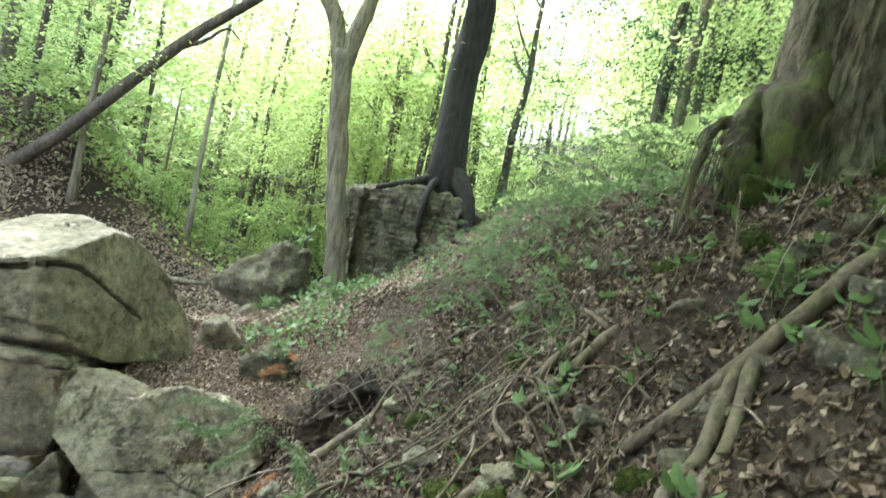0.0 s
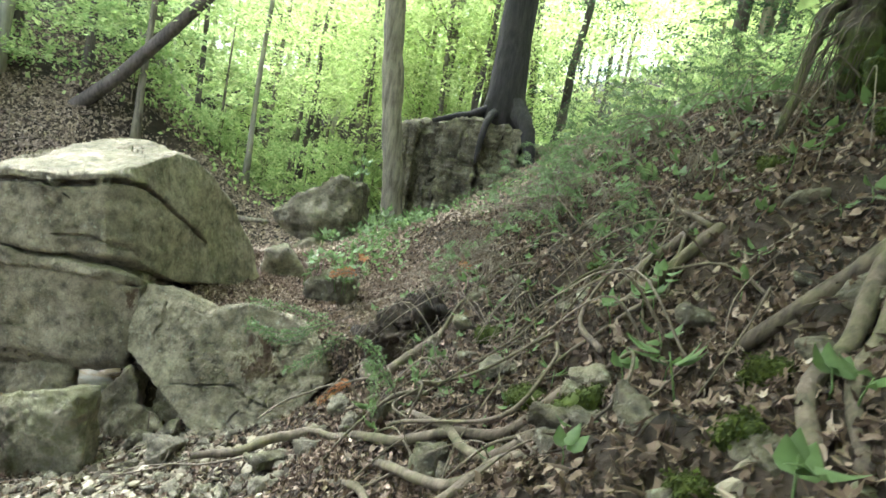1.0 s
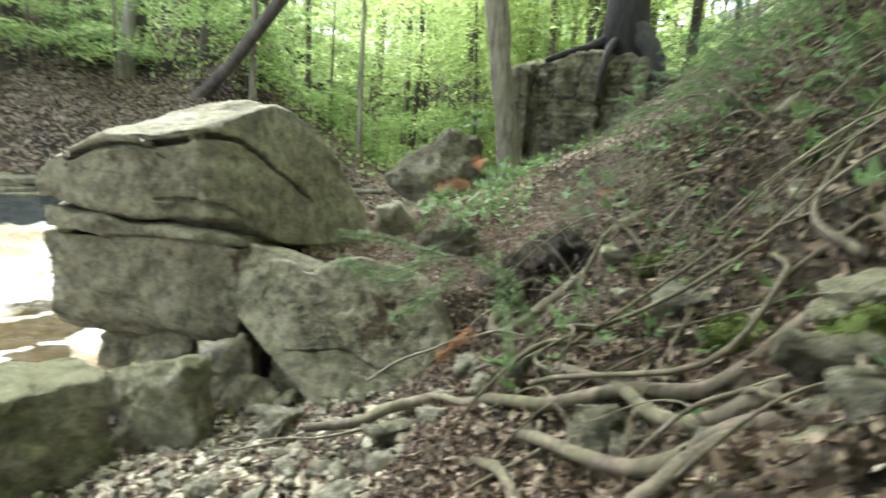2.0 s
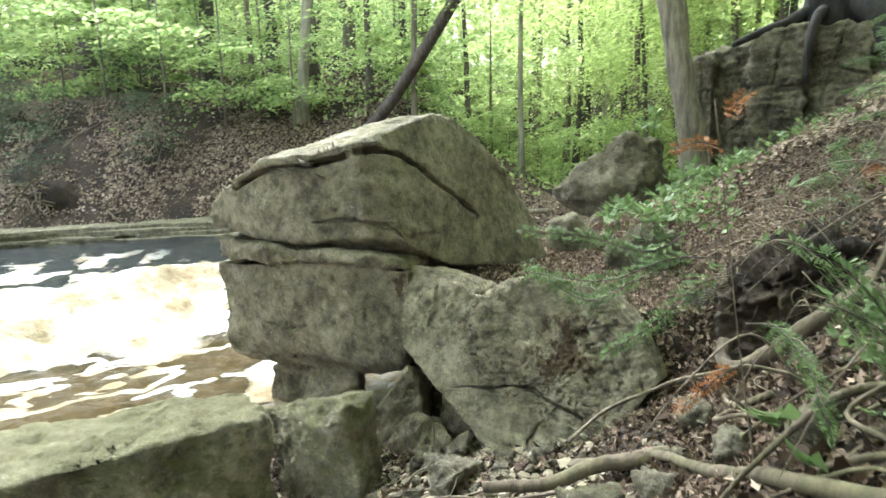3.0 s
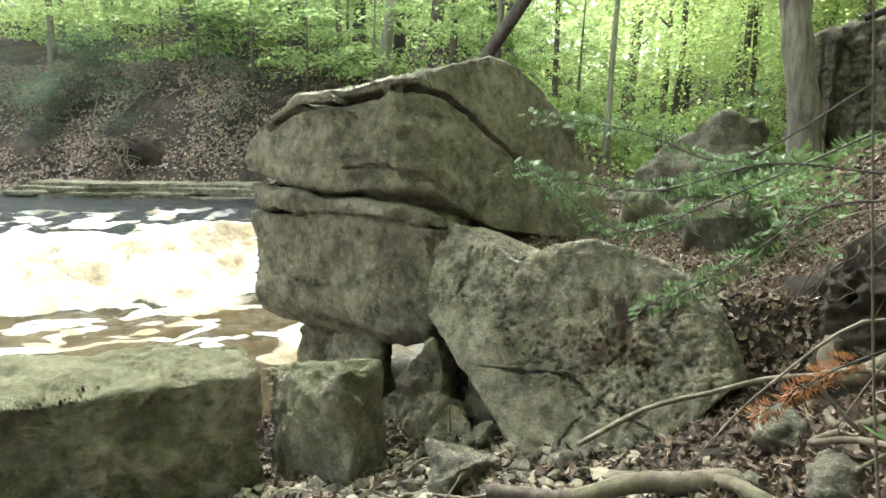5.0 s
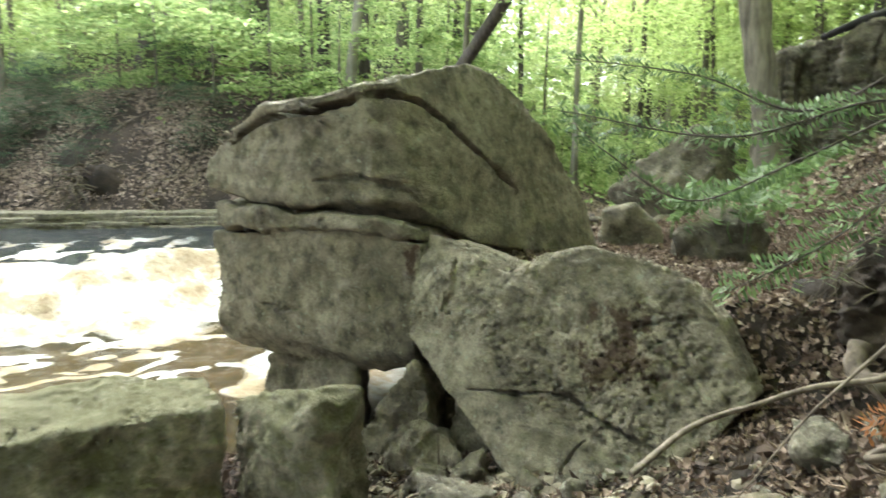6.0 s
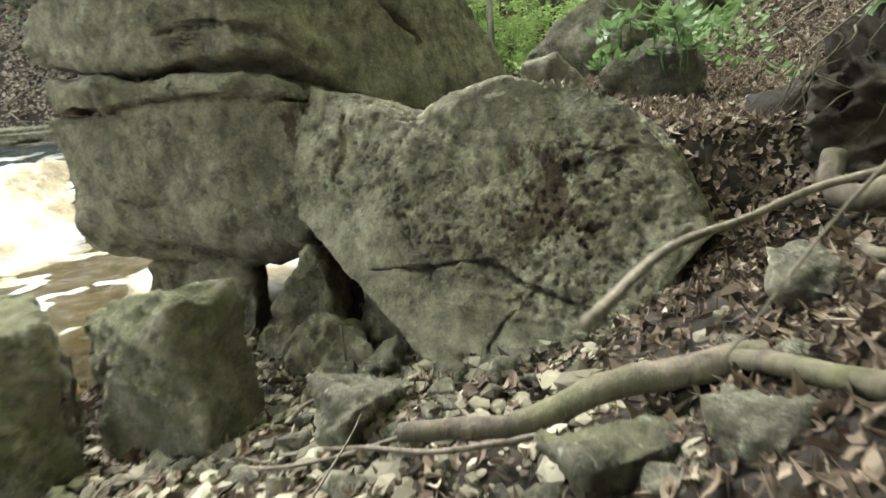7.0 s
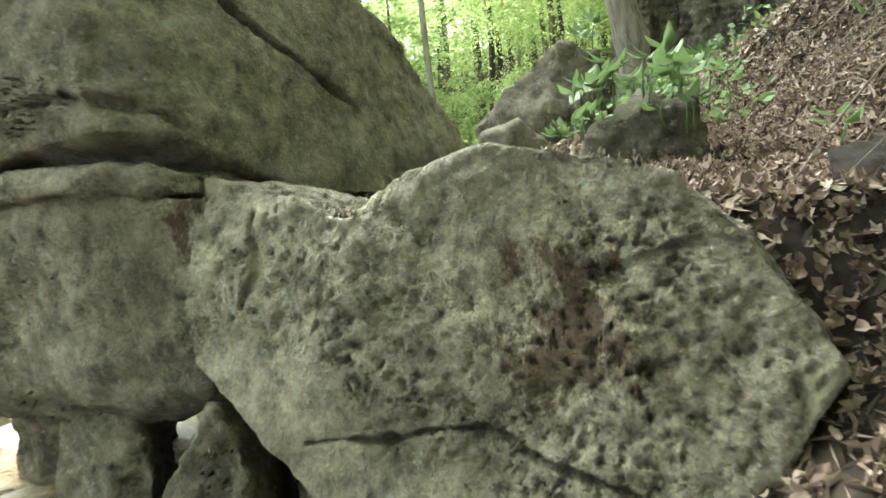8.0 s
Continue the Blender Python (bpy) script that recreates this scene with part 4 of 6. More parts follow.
# leafy trees over the crest and beyond the outcrop
for i, (x, y, up, s) in enumerate([(4.6, 13.5, 2.2, 0.7), (6.0, 16.5, 1.5, 0.9), (7.6, 14.5, 1.0, 0.9), (6.4, 20.5, 2.0, 1.0), (9.0, 18.5, 1.0, 1.1), (10.5, 23.0, 1.5, 1.2), (8.0, 26.0, 3.0, 1.2), (-1.6, 25.5, 2.0, 0.9), (-3.0, 30.0, 2.5, 1.1), (-0.6, 33.5, 3.0, 1.2), (-4.4, 26.5, 2.0, 0.9), (-7.0, 27.0, 1.5, 0.9), (-1.0, 40.0, 3.0, 1.4),
                               (-34.0, 22.0, 1.5, 1.3), (-38.0, 17.5, 1.5, 1.3), (-30.0, 25.0, 2.0, 1.3), (-42.0, 24.0, 2.0, 1.5), (-25.0, 25.0, 2.0, 1.2), (-36.0, 29.0, 2.5, 1.5), (-36.0, 14.5, 1.0, 1.2), (-42.0, 13.0, 1.5, 1.4), (-48.0, 17.0, 2.0, 1.6), (-40.0, 19.0, 1.0, 1.4), (-54.0, 13.0, 1.0, 1.8), (-50.0, 24.0, 2.0, 1.8), (-33.0, 13.0, 1.5, 1.0), (-2.2, 28.0, 5.0, 1.4), (0.0, 30.5, 6.0, 1.4), (-5.2, 30.0, 5.0, 1.4), (-8.5, 32.0, 5.0, 1.5), (-12.0, 33.0, 5.0, 1.5), (9.0, 24.0, 4.0, 1.5), (12.5, 28.0, 4.0, 1.7), (9.5, 33.0, 5.0, 1.6)]):
    b = at(x, y)
    forest_tree("tree", b, b + Vector((0.4, 0.1, 12)), 0.15, 0.07, bark_grey, crowns[i % 5], b + Vector((0, 0, up)), "slender woodland tree in fresh spring leaf", limbs=3, seed=700 + i, scale=s)
# the leafy far side of the valley, thinner where the sky looks in over the crest
frg = np.random.default_rng(77)
fn = 80000
faz, fdist = frg.uniform(-1.75, 0.75, fn), frg.uniform(52, 96, fn)
fel = frg.uniform(0, 1, fn) ** 1.15
fx_, fy_ = fdist * np.sin(faz), fdist * np.cos(faz)
fz_ = land(fx_, fy_) + fel * (fdist * 0.50)
clump = fbm(faz * 22, fz_ * 0.28, 95, 4)
gap = step(0.055, 0.10, faz) * step(0.26, 0.21, faz) * step(0.10, 0.16, (fz_ - 2.6) / fdist)
keep_ = (clump > -0.35 + 0.25 * fel) & (frg.uniform(0, 1, fn) > 0.94 * gap)
pos = np.stack([fx_, fy_, fz_], 1)[keep_]
# the far leaves carry the same painted haze
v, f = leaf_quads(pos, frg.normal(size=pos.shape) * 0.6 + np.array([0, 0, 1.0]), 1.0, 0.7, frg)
tagged(put("far_wood", tri_mesh("far_wood", v, f), leaf_hazed, False), "distant spring-green foliage closing the wooded valley, haze put into its colour", "foliage", kind="stuff")
# hemlocks on the shoulder of the bank and on the far slope
hemlock_crowns = []
for k in range(2):
    me, _ = crown_mesh("hemlock_needles", nrng, 7000, 2.1, 7.0, 0.10, 60, droop=0.35, flatness=0.12)
    me.materials.append(needle_green)
    hemlock_crowns.append(me)
for i, (x, y, r, up, s) in enumerate([(4.25, 14.2, 0.17, 0.4, 0.9), (5.8, 15.0, 0.09, 0.2, 0.9), (7.5, 17.0, 0.2, 0.5, 1.1), (8.5, 13.5, 0.16, 0.2, 1.0), (-19.5, 22.0, 0.2, 2.0, 1.2), (-17.5, 26.0, 0.2, 2.0, 1.3), (-27.0, 19.5, 0.2, 2.5, 1.2), (1.8, 25.0, 0.2, 0.5, 1.0)]):
    b = at(x, y)
    forest_tree("hemlock", b, b + Vector((0.3, 0, 10)), r, r * 0.4, bark_dark, hemlock_crowns[i % 2], b + Vector((0, 0, up)), "hemlock with drooping dark green sprays", limbs=3, seed=500 + i, scale=s)
# saplings and undergrowth
for i in range(70):
    x, y = wr.uniform(-38, 6), wr.uniform(19.5, 46)
    if abs(x + 0.12 * y) < 2.5:
        continue
    b = at(x, y)
    e = thing("shrub", b, "leafy understorey shrub on the forest floor", "shrub", "undergrowth of the wood")
    part("stem", tube([b - Vector((0, 0, 0.2)), b + Vector((0.05, 0, 0.9)), b + Vector((0.1, 0.1, 1.9))], [0.025, 0.02, 0.008], 5), twig_bark, e)
    c = new("foliage", shrubs[i % 3])
    c.parent = e
    c.matrix_parent_inverse = e.matrix_basis.inverted()
    s = wr.uniform(0.7, 1.6)
    c.matrix_basis = Matrix.Translation(b + Vector((0, 0, 0.25))) @ Matrix.Rotation(wr.uniform(0, 6), 4, "Z") @ Matrix.Diagonal((s, s, s, 1))

# layered boughs of young maples on the far bank
for i, (x, y, up, s) in enumerate([(-24.0, 15.2, 1.6, 1.7), (-21.5, 16.0, 1.5, 1.8), (-19.0, 16.6, 1.6, 1.5), (-27.5, 15.5, 2.0, 1.9), (-31.0, 15.0, 2.0, 2.0), (-17.0, 18.0, 1.4, 1.3), (-22.5, 18.5, 3.0, 2.0), (-26.0, 18.0, 3.2, 2.2), (-15.5, 22.5, 2.0, 1.8), (-12.0, 24.0, 2.0, 1.6), (-30.0, 19.5, 3.5, 2.4), (-20.0, 19.5, 3.4, 2.0)]):
    b = at(x, y)
    e = thing("young_maple", b, "young maple with flat layers of pale green leaves", "tree", "young maples")
    part("stem", tube([b - Vector((0, 0, 0.3)), b + Vector((0.1, 0, up)), b + Vector((0.25, 0, up + 2.2 * s))], [0.06, 0.05, 0.015], 6, 0.1), bark_grey, e)
    c = new("foliage", shrubs[i % 3])
    c.parent = e
    c.matrix_parent_inverse = e.matrix_basis.inverted()
    c.matrix_basis = Matrix.Translation(b + Vector((0.2, 0, up * 0.6))) @ Matrix.Rotation(i * 1.3, 4, "Z") @ Matrix.Diagonal((s * 1.2, s * 1.2, s * 0.9, 1))
# young broad-leaved growth along the crest of the bank
for i in range(26):
    x, y = wr.uniform(0.6, 7.5), wr.uniform(7.0, 15.0)
    if x < 0.25 * (y - 5):
        continue
    b = at(x, y)
    e = thing("sapling", b, "young broad-leaved sapling in bright leaf", "sapling", "saplings on the bank")
    part("stem", tube([b - Vector((0, 0, 0.2)), b + Vector((0.05, 0, 0.6)), b + Vector((0.1, 0.1, 1.2))], [0.018, 0.012, 0.006], 5), twig_bark, e)
    c = new("foliage", shrubs[i % 3])
    c.parent = e
    c.matrix_parent_inverse = e.matrix_basis.inverted()
    s = wr.uniform(0.35, 0.75)
    c.matrix_basis = Matrix.Translation(b + Vector((0, 0, 0.15))) @ Matrix.Rotation(wr.uniform(0, 6), 4, "Z") @ Matrix.Diagonal((s, s, s, 1))


def scatter(count, x0, x1, y0, y1, keep, rng, lift=0.0):
    """Random places on the ground with its normals, where keep(x, y) exceeds a dice throw."""
    x, y = rng.uniform(x0, x1, count), rng.uniform(y0, y1, count)
    k = keep(x, y) > rng.uniform(0, 1, count)
    x, y = x[k], y[k]
    e = 0.03
    z = land(x, y)
    n = np.stack([-(land(x + e, y) - z) / e, -(land(x, y + e) - z) / e, np.ones_like(x)], 1)
    return np.stack([x, y, z + lift], 1), n / np.linalg.norm(n, axis=1)[:, None]


# green undergrowth of the wood
srng = np.random.default_rng(5)
pos, nrm = scatter(150000, -60, 12, 14, 52, lambda x, y: np.clip(0.25 + 0.9 * fbm(x * 0.25, y * 0.25, 71, 3), 0, 1) * np.maximum(step(19.0, 22.0, y) * step(-20, -12, x), step(3.0, 6.5, (x + 23) * -0.555 + (y - 9) * 0.832)), srng)
pos[:, 2] += srng.uniform(0.05, 0.55, len(pos))
v, f = leaf_quads(pos, nrm * 0.6 + srng.normal(size=nrm.shape) * 0.4, 0.22, 0.14, srng)
tagged(put("undergrowth", tri_mesh("undergrowth", v, f), leaf_canopy, False), "low green plants covering the forest floor", "undergrowth", kind="stuff")
# ---------- litter, gravel, roots and plants ----------
brng = np.random.default_rng(23)


def creek(x, y):
    """Where the stony creek floor lies open."""
    return step(-0.05, -0.35, land(x, y)) * step(6.3, 5.8, y) * step(-5, -4.2, x)


def leafy(x, y):
    flat = step(6.3, 6.7, y) * step(0.9, 0.5, land(x, y))
    patch = np.clip(0.78 + 0.9 * fbm(x * 1.9, y * 1.9, 81, 3), 0.3, 1)
    patch = np.maximum(patch, 0.7 * step(-2.1, -1.7, x) * step(-0.3, -0.7, x) * step(4.4, 4.9, y))
    return np.clip(np.maximum(patch, flat), 0, 1) * (1 - 0.7 * creek(x, y)) * step(-6.5, -5.0, x) * (1 - 0.85 * step(0.25, 0.6, washout(x, y)))


pos, nrm = scatter(105000, -6, 4.2, -0.5, 12, leafy, brng, 0.03)
v, f = lobed_leaves(pos, nrm + brng.normal(size=nrm.shape) * 0.7, 0.043, brng, 0.8)
tagged(put("leaf_litter", tri_mesh("leaf_litter", v, f), leaf_litter_mat, False), "curled brown dead leaves covering the soil", "leaf litter", kind="stuff")
pos, nrm = scatter(42000, -4.2, 0.6, 6.4, 13, lambda x, y: step(1.3, 0.9, land(x, y)) * (1 - 0.9 * step(0.25, 0.6, washout(x, y))), brng, 0.04)
v, f = lobed_leaves(pos, nrm + brng.normal(size=nrm.shape) * 0.5, 0.036, brng, 0.6)
tagged(put("pale_leaf_litter", tri_mesh("pale_leaf_litter", v, f), pale_leaf_mat, False), "pale brown leaves strewn behind the slab", "leaf litter", kind="stuff")
pos, nrm = scatter(60000, -1.6, 4.2, 0.3, 8.5, lambda x, y: step(-0.3, 0.1, land(x, y)) * np.clip(0.6 + 0.9 * fbm(x * 2.1, y * 2.1, 83, 3), 0.1, 1), brng, 0.015)
v, f = lobed_leaves(pos, nrm + brng.normal(size=nrm.shape) * 0.8, 0.026, brng, 0.9)
tagged(put("leaf_fragments", tri_mesh("leaf_fragments", v, f), leaf_litter_mat, False), "small broken leaf fragments on the bank", "leaf litter", kind="stuff")
# litter of the far slope, its brightness put into paler leaf colour
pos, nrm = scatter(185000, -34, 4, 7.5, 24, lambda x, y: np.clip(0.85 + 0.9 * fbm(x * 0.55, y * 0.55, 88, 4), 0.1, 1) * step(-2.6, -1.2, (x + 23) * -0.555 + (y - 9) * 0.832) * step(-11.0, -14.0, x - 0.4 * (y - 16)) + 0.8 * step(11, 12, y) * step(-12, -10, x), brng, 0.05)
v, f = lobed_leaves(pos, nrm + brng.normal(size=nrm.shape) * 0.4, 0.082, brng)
tagged(put("far_leaf_litter", tri_mesh("far_leaf_litter", v, f), brightened_leaf_mat, False), "dead leaves on the far slope, coloured paler in place of light", "leaf litter", kind="stuff")

# large pale maple and oak leaves that lie loose on the bank
pos, nrm = scatter(3000, -1.2, 3.2, 1.6, 8.0, lambda x, y: step(-0.2, 0.2, land(x, y)) * np.clip(0.55 + 0.9 * fbm(x * 1.3, y * 1.3, 97, 3), 0.1, 1), brng, 0.045)
v, f = lobed_leaves(pos, nrm + brng.normal(size=nrm.shape) * 0.45, 0.056, brng, 0.7)
tagged(put("maple_litter", tri_mesh("maple_litter", v, f), leaf_litter_mat, False), "large pale dry maple and oak leaves on the bank", "leaf litter", kind="stuff")

# the litter goes on behind and above the path
pos, nrm = scatter(60000, -6, 14, -12, 12, lambda x, y: np.maximum(step(-0.2, -0.8, y), step(3.9, 4.3, x)) * step(-6.5, -5.0, x) * 0.9, brng, 0.04)
v, f = lobed_leaves(pos, nrm + brng.normal(size=nrm.shape) * 0.4, 0.075, brng)
tagged(put("wood_leaf_litter", tri_mesh("wood_leaf_litter", v, f), leaf_litter_mat, False), "brown dead leaves covering the wooded bank", "leaf litter", kind="stuff")

# crumbs of twig, bark and needle
pos, nrm = scatter(48000, -5, 4.2, -0.5, 12, lambda x, y: 0.75 + 0 * x, brng, 0.012)
v, f = leaf_quads(pos, nrm + brng.normal(size=nrm.shape) * 0.25, 0.11, 0.007, brng)
tagged(put("twig_crumbs", tri_mesh("twig_crumbs", v, f), leaf_litter_mat, False), "fine broken twigs and bark crumbs on the soil", "debris", kind="stuff")

# gravel
def pebbles(count, lo, hi, region, keep, rng):
    base = np.array([[1, 0, 0], [-1, 0, 0], [0, 1, 0], [0, -1, 0], [0, 0, 1], [0, 0, -1], [.7, .7, .5], [-.7, .7, .5], [.7, -.7, .5], [-.7, -.7, .5], [.7, .7, -.5], [-.7, .7, -.5], [.7, -.7, -.5], [-.7, -.7, -.5]], float)
    bm = hull([Vector(p) for p in base])
    bm.verts.ensure_lookup_table()
    bmesh.ops.triangulate(bm, faces=bm.faces[:])
    co = np.array([v.co for v in bm.verts])
    fs = np.array([[v.index for v in f.verts] for f in bm.faces])
    bm.free()
    p, n = scatter(count, *region, keep, rng)
    m = len(p)
    size = lo * (hi / lo) ** (rng.uniform(0, 1, m) ** 2.2)
    a, b, c = frames_of(n + rng.normal(size=n.shape) * 0.3, rng)
    s = np.stack([size * rng.uniform(0.8, 1.4, m), size * rng.uniform(0.6, 1.0, m), size * rng.uniform(0.3, 0.65, m)], 1)
    jit = co[None] * rng.uniform(0.75, 1.2, (m, len(co), 1))
    w = p[:, None] + jit[:, :, :1] * (a * s[:, :1])[:, None] + jit[:, :, 1:2] * (b * s[:, 1:2])[:, None] + jit[:, :, 2:] * (c * s[:, 2:])[:, None] + (c * s[:, 2:])[:, None] * 0.4
    return w.reshape(-1, 3), (np.arange(m)[:, None, None] * len(co) + fs[None]).reshape(-1, 3)


gravel_mat = leaf_material("gravel_mat", [(0.0, (0.05, 0.04, 0.027)), (0.4, (0.13, 0.11, 0.078)), (0.8, (0.21, 0.18, 0.13)), (1.0, (0.30, 0.265, 0.20))], 0.0, 0.85)
v, f = pebbles(8500, 0.012, 0.065, (-4.6, -0.6, 3.2, 6.2), lambda x, y: creek(x, y), brng)
tagged(put("gravel", tri_mesh("gravel", v, f), gravel_mat, False), "pale broken limestone gravel on the creek floor", "gravel", kind="stuff")
v, f = pebbles(1500, 0.012, 0.05, (-2, 3, 0.5, 9), lambda x, y: 0.5 * (1 - creek(x, y)), brng)
tagged(put("bank_gravel", tri_mesh("bank_gravel", v, f), gravel_mat, False), "small stones showing through soil on the bank", "gravel", kind="stuff")

# loose cobbles, each its own stone
cobble_meshes = []
crng = random.Random(17)
for k in range(7):
    bm = rock(stone_points(crng, (0.085, 0.065, 0.045)), 0.03, 0.008, 0.06, 1, seed=90 + k)
    me = bpy.data.meshes.new("cobble")
    bm.to_mesh(me)
    bm.free()
    me.materials.append(pebble_rock)
    cobble_meshes.append(me)
placed = 0
while placed < 90:
    x, y = crng.uniform(-3.9, -0.4), crng.uniform(3.5, 6.0)
    if crng.random() > float(creek(x, y)) + 0.12:
        continue
    s = crng.uniform(0.5, 1.25)
    ob = new("cobble", cobble_meshes[placed % 7])
    ob.matrix_basis = Matrix.Translation(at(x, y, 0.015)) @ pose(0, 0, 0, crng.uniform(-25, 25), crng.uniform(-25, 25), crng.uniform(0, 360)) @ Matrix.Diagonal((s, s, s, 1))
    tagged(ob, "pale angular cobble lying in the gravel", "cobble", "cobbles on the creek floor")
    placed += 1


# angular yellowish stones in the bank
bank_stone_meshes = []
for me in cobble_meshes:
    me = me.copy()
    me.materials.clear()
    me.materials.append(limestone_dark)
    bank_stone_meshes.append(me)
for i in range(80):
    x, y = crng.uniform(-0.7, 2.6), crng.uniform(1.6, 6.5)
    s = crng.uniform(0.6, 2.1)
    ob = new("bank_stone", bank_stone_meshes[i % 7])
    ob.matrix_basis = Matrix.Translation(at(x, y, 0.0)) @ pose(0, 0, 0, crng.uniform(-25, 25), crng.uniform(-45, -10), crng.uniform(0, 360)) @ Matrix.Diagonal((s, s, s * 0.8, 1))
    tagged(ob, "angular yellowish stone set in the soil", "stone", "stones in the bank")


def root(name, pts, r0, r1, label, material=root_bark, sides=9, rough=0.22, category="root", group="roots on the bank"):
    path = spline(pts, 5)
    n = len(path)
    wob = [p + Vector((noise.noise(p * 3.1), noise.noise(p * 3.1 + V((5, 0, 0))), noise.noise(p * 3.1 + V((0, 7, 0))))) * r0 * 0.5 for p in path]
    ob = put(name, tube(wob, [r0 + (r1 - r0) * i / (n - 1) for i in range(n)], sides, rough, r0 * 90), material)
    return tagged(ob, label, category, group)


def lie(*pts):
    """Points on the ground: x, y, height over it."""
    return [at(x, y, h) for x, y, h in pts]


thick = "thick bare brown root lying across the slope"
root("root", [V((-2.52, 4.92, -0.29)), V((-2.28, 5.0, -0.25)), V((-2.06, 5.08, -0.19)), V((-1.86, 5.17, -0.10)), V((-1.62, 5.26, -0.03)), V((-1.40, 5.34, 0.02)), V((-1.14, 5.38, 0.05)), V((-0.8, 5.15, 0.22)), V((-0.5, 4.75, 0.5))], 0.035, 0.065, "long weathered root bridging the gravel beside the slab")
root("root", [V((-1.30, 6.25, 0.42)), V((-1.31, 6.15, 0.32)), V((-1.22, 6.05, 0.29)), V((-1.05, 6.0, 0.42)), V((-0.85, 6.0, 0.62)), V((-0.5, 6.1, 0.95))], 0.045, 0.055, "hooked pale root coming out of the bank")
root("root", lie((1.0, 3.02, 0.02), (1.42, 2.88, 0.05), (1.98, 3.05, 0.03), (2.39, 3.35, 0.0), (2.6, 3.8, -0.1)), 0.04, 0.07, thick)
root("root", lie((1.45, 2.90, 0.07), (1.2, 2.55, 0.06), (0.95, 2.30, 0.04), (0.8, 1.95, 0.0)), 0.045, 0.032, thick)
root("root", lie((1.50, 2.86, 0.06), (1.28, 2.52, 0.05), (1.06, 2.25, 0.04), (0.92, 1.9, 0.0)), 0.042, 0.030, thick)
root("root", lie((0.66, 4.1, 0.0), (0.8, 4.05, 0.07), (1.02, 4.03, 0.06), (1.2, 4.1, 0.0)), 0.045, 0.04, "short stub of root standing out of the soil")
root("root", lie((0.70, 4.35, 0.0), (0.82, 4.28, 0.08), (0.99, 4.25, 0.06), (1.15, 4.35, 0.0)), 0.04, 0.035, "short stub of root standing out of the soil")
root("root", lie((-1.55, 5.25, 0.05), (-1.2, 4.75, 0.05), (-0.9, 4.15, 0.06), (-0.62, 3.85, 0.08), (-0.3, 3.75, 0.10), (0.05, 3.6, 0.05), (0.35, 3.55, 0.0)), 0.034, 0.036, thick)
root("root", lie((-1.0, 4.05, 0.0), (-0.62, 3.65, 0.05), (-0.25, 3.1, 0.08), (0.0, 2.95, 0.06), (0.2, 2.9, 0.0)), 0.03, 0.034, thick)
root("root", lie((-0.5, 2.55, 0.0), (-0.3, 2.62, 0.06), (-0.1, 2.85, 0.07), (0.1, 3.0, 0.02)), 0.032, 0.03, thick)
root("root", lie((-1.2, 4.0, 0.0), (-0.8, 3.55, 0.06), (-0.55, 3.0, 0.05), (-0.3, 2.7, 0.0)), 0.03, 0.025, thick)
root("root", lie((0.15, 3.1, 0.05), (-0.1, 3.35, 0.10), (-0.35, 3.85, 0.10), (-0.6, 4.3, 0.02)), 0.035, 0.03, thick)
thin = "thin arching bare rootlet"
root("root", lie((-0.45, 4.75, 0.02), (-0.15, 4.15, 0.15), (0.1, 4.1, 0.2), (0.30, 4.18, 0.12)), 0.012, 0.009, thin, sides=6)
root("root", lie((-0.9, 4.3, 0.0), (-0.6, 4.0, 0.12), (0.0, 3.55, 0.22), (0.26, 3.7, 0.22), (0.32, 4.1, 0.1)), 0.016, 0.012, thin, sides=6)
root("root", lie((-0.75, 4.6, 0.0), (-0.3, 4.4, 0.16), (0.1, 4.5, 0.25), (0.3, 4.9, 0.1)), 0.010, 0.008, thin, sides=6)
root("root", lie((-1.25, 5.75, 0.02), (-1.2, 5.6, 0.04), (-1.12, 5.45, 0.03), (-0.98, 5.35, 0.06)), 0.02, 0.022, "forked twig of root in dead leaves", sides=7)
root("root", lie((-1.12, 5.45, 0.03), (-1.25, 5.25, 0.10), (-1.1, 5.05, 0.12), (-0.9, 4.9, 0.0)), 0.014, 0.012, "forked twig of root in dead leaves", sides=7)
root("branch", [V((-1.68, 4.15, 0.60)), V((-1.66, 4.6, 0.54)), V((-1.57, 5.0, 0.48)), V((-1.42, 5.14, 0.53)), V((-1.27, 5.2, 0.57)), V((-1.1, 5.3, 0.60)), V((-0.8, 5.4, 0.55)), V((-0.5, 5.5, 0.6))], 0.008, 0.013, "thin dead branch springing from the bank", twig_bark, 7, 0.1, "branch", "dead branches")
root("branch", [V((-1.28, 5.2, 0.57)), V((-1.15, 5.24, 0.42)), V((-1.03, 5.3, 0.31)), V((-0.9, 5.3, 0.2))], 0.010, 0.009, "thin dead branch springing from the bank", twig_bark, 7, 0.1, "branch", "dead branches")

# dry sticks caught among the stones
stick = "thin pale dead stick caught among the stones"
root("twig", [V((-3.42, 5.72, -0.88)), V((-3.43, 5.70, -0.72)), V((-3.38, 5.68, -0.62)), V((-3.37, 5.67, -0.38))], 0.009, 0.006, stick, twig_bark, 6, 0.15, "twig", "sticks in the gravel")
root("twig", [V((-3.30, 5.15, -0.62)), V((-3.22, 5.2, -0.52)), V((-3.10, 5.25, -0.46)), V((-3.12, 5.27, -0.40))], 0.010, 0.006, stick, twig_bark, 6, 0.15, "twig", "sticks in the gravel")
root("twig", lie((-3.15, 4.95, 0.03), (-2.8, 5.0, 0.06), (-2.45, 5.02, 0.10), (-2.1, 5.12, 0.12)), 0.008, 0.012, stick, twig_bark, 6, 0.15, "twig", "sticks in the gravel")
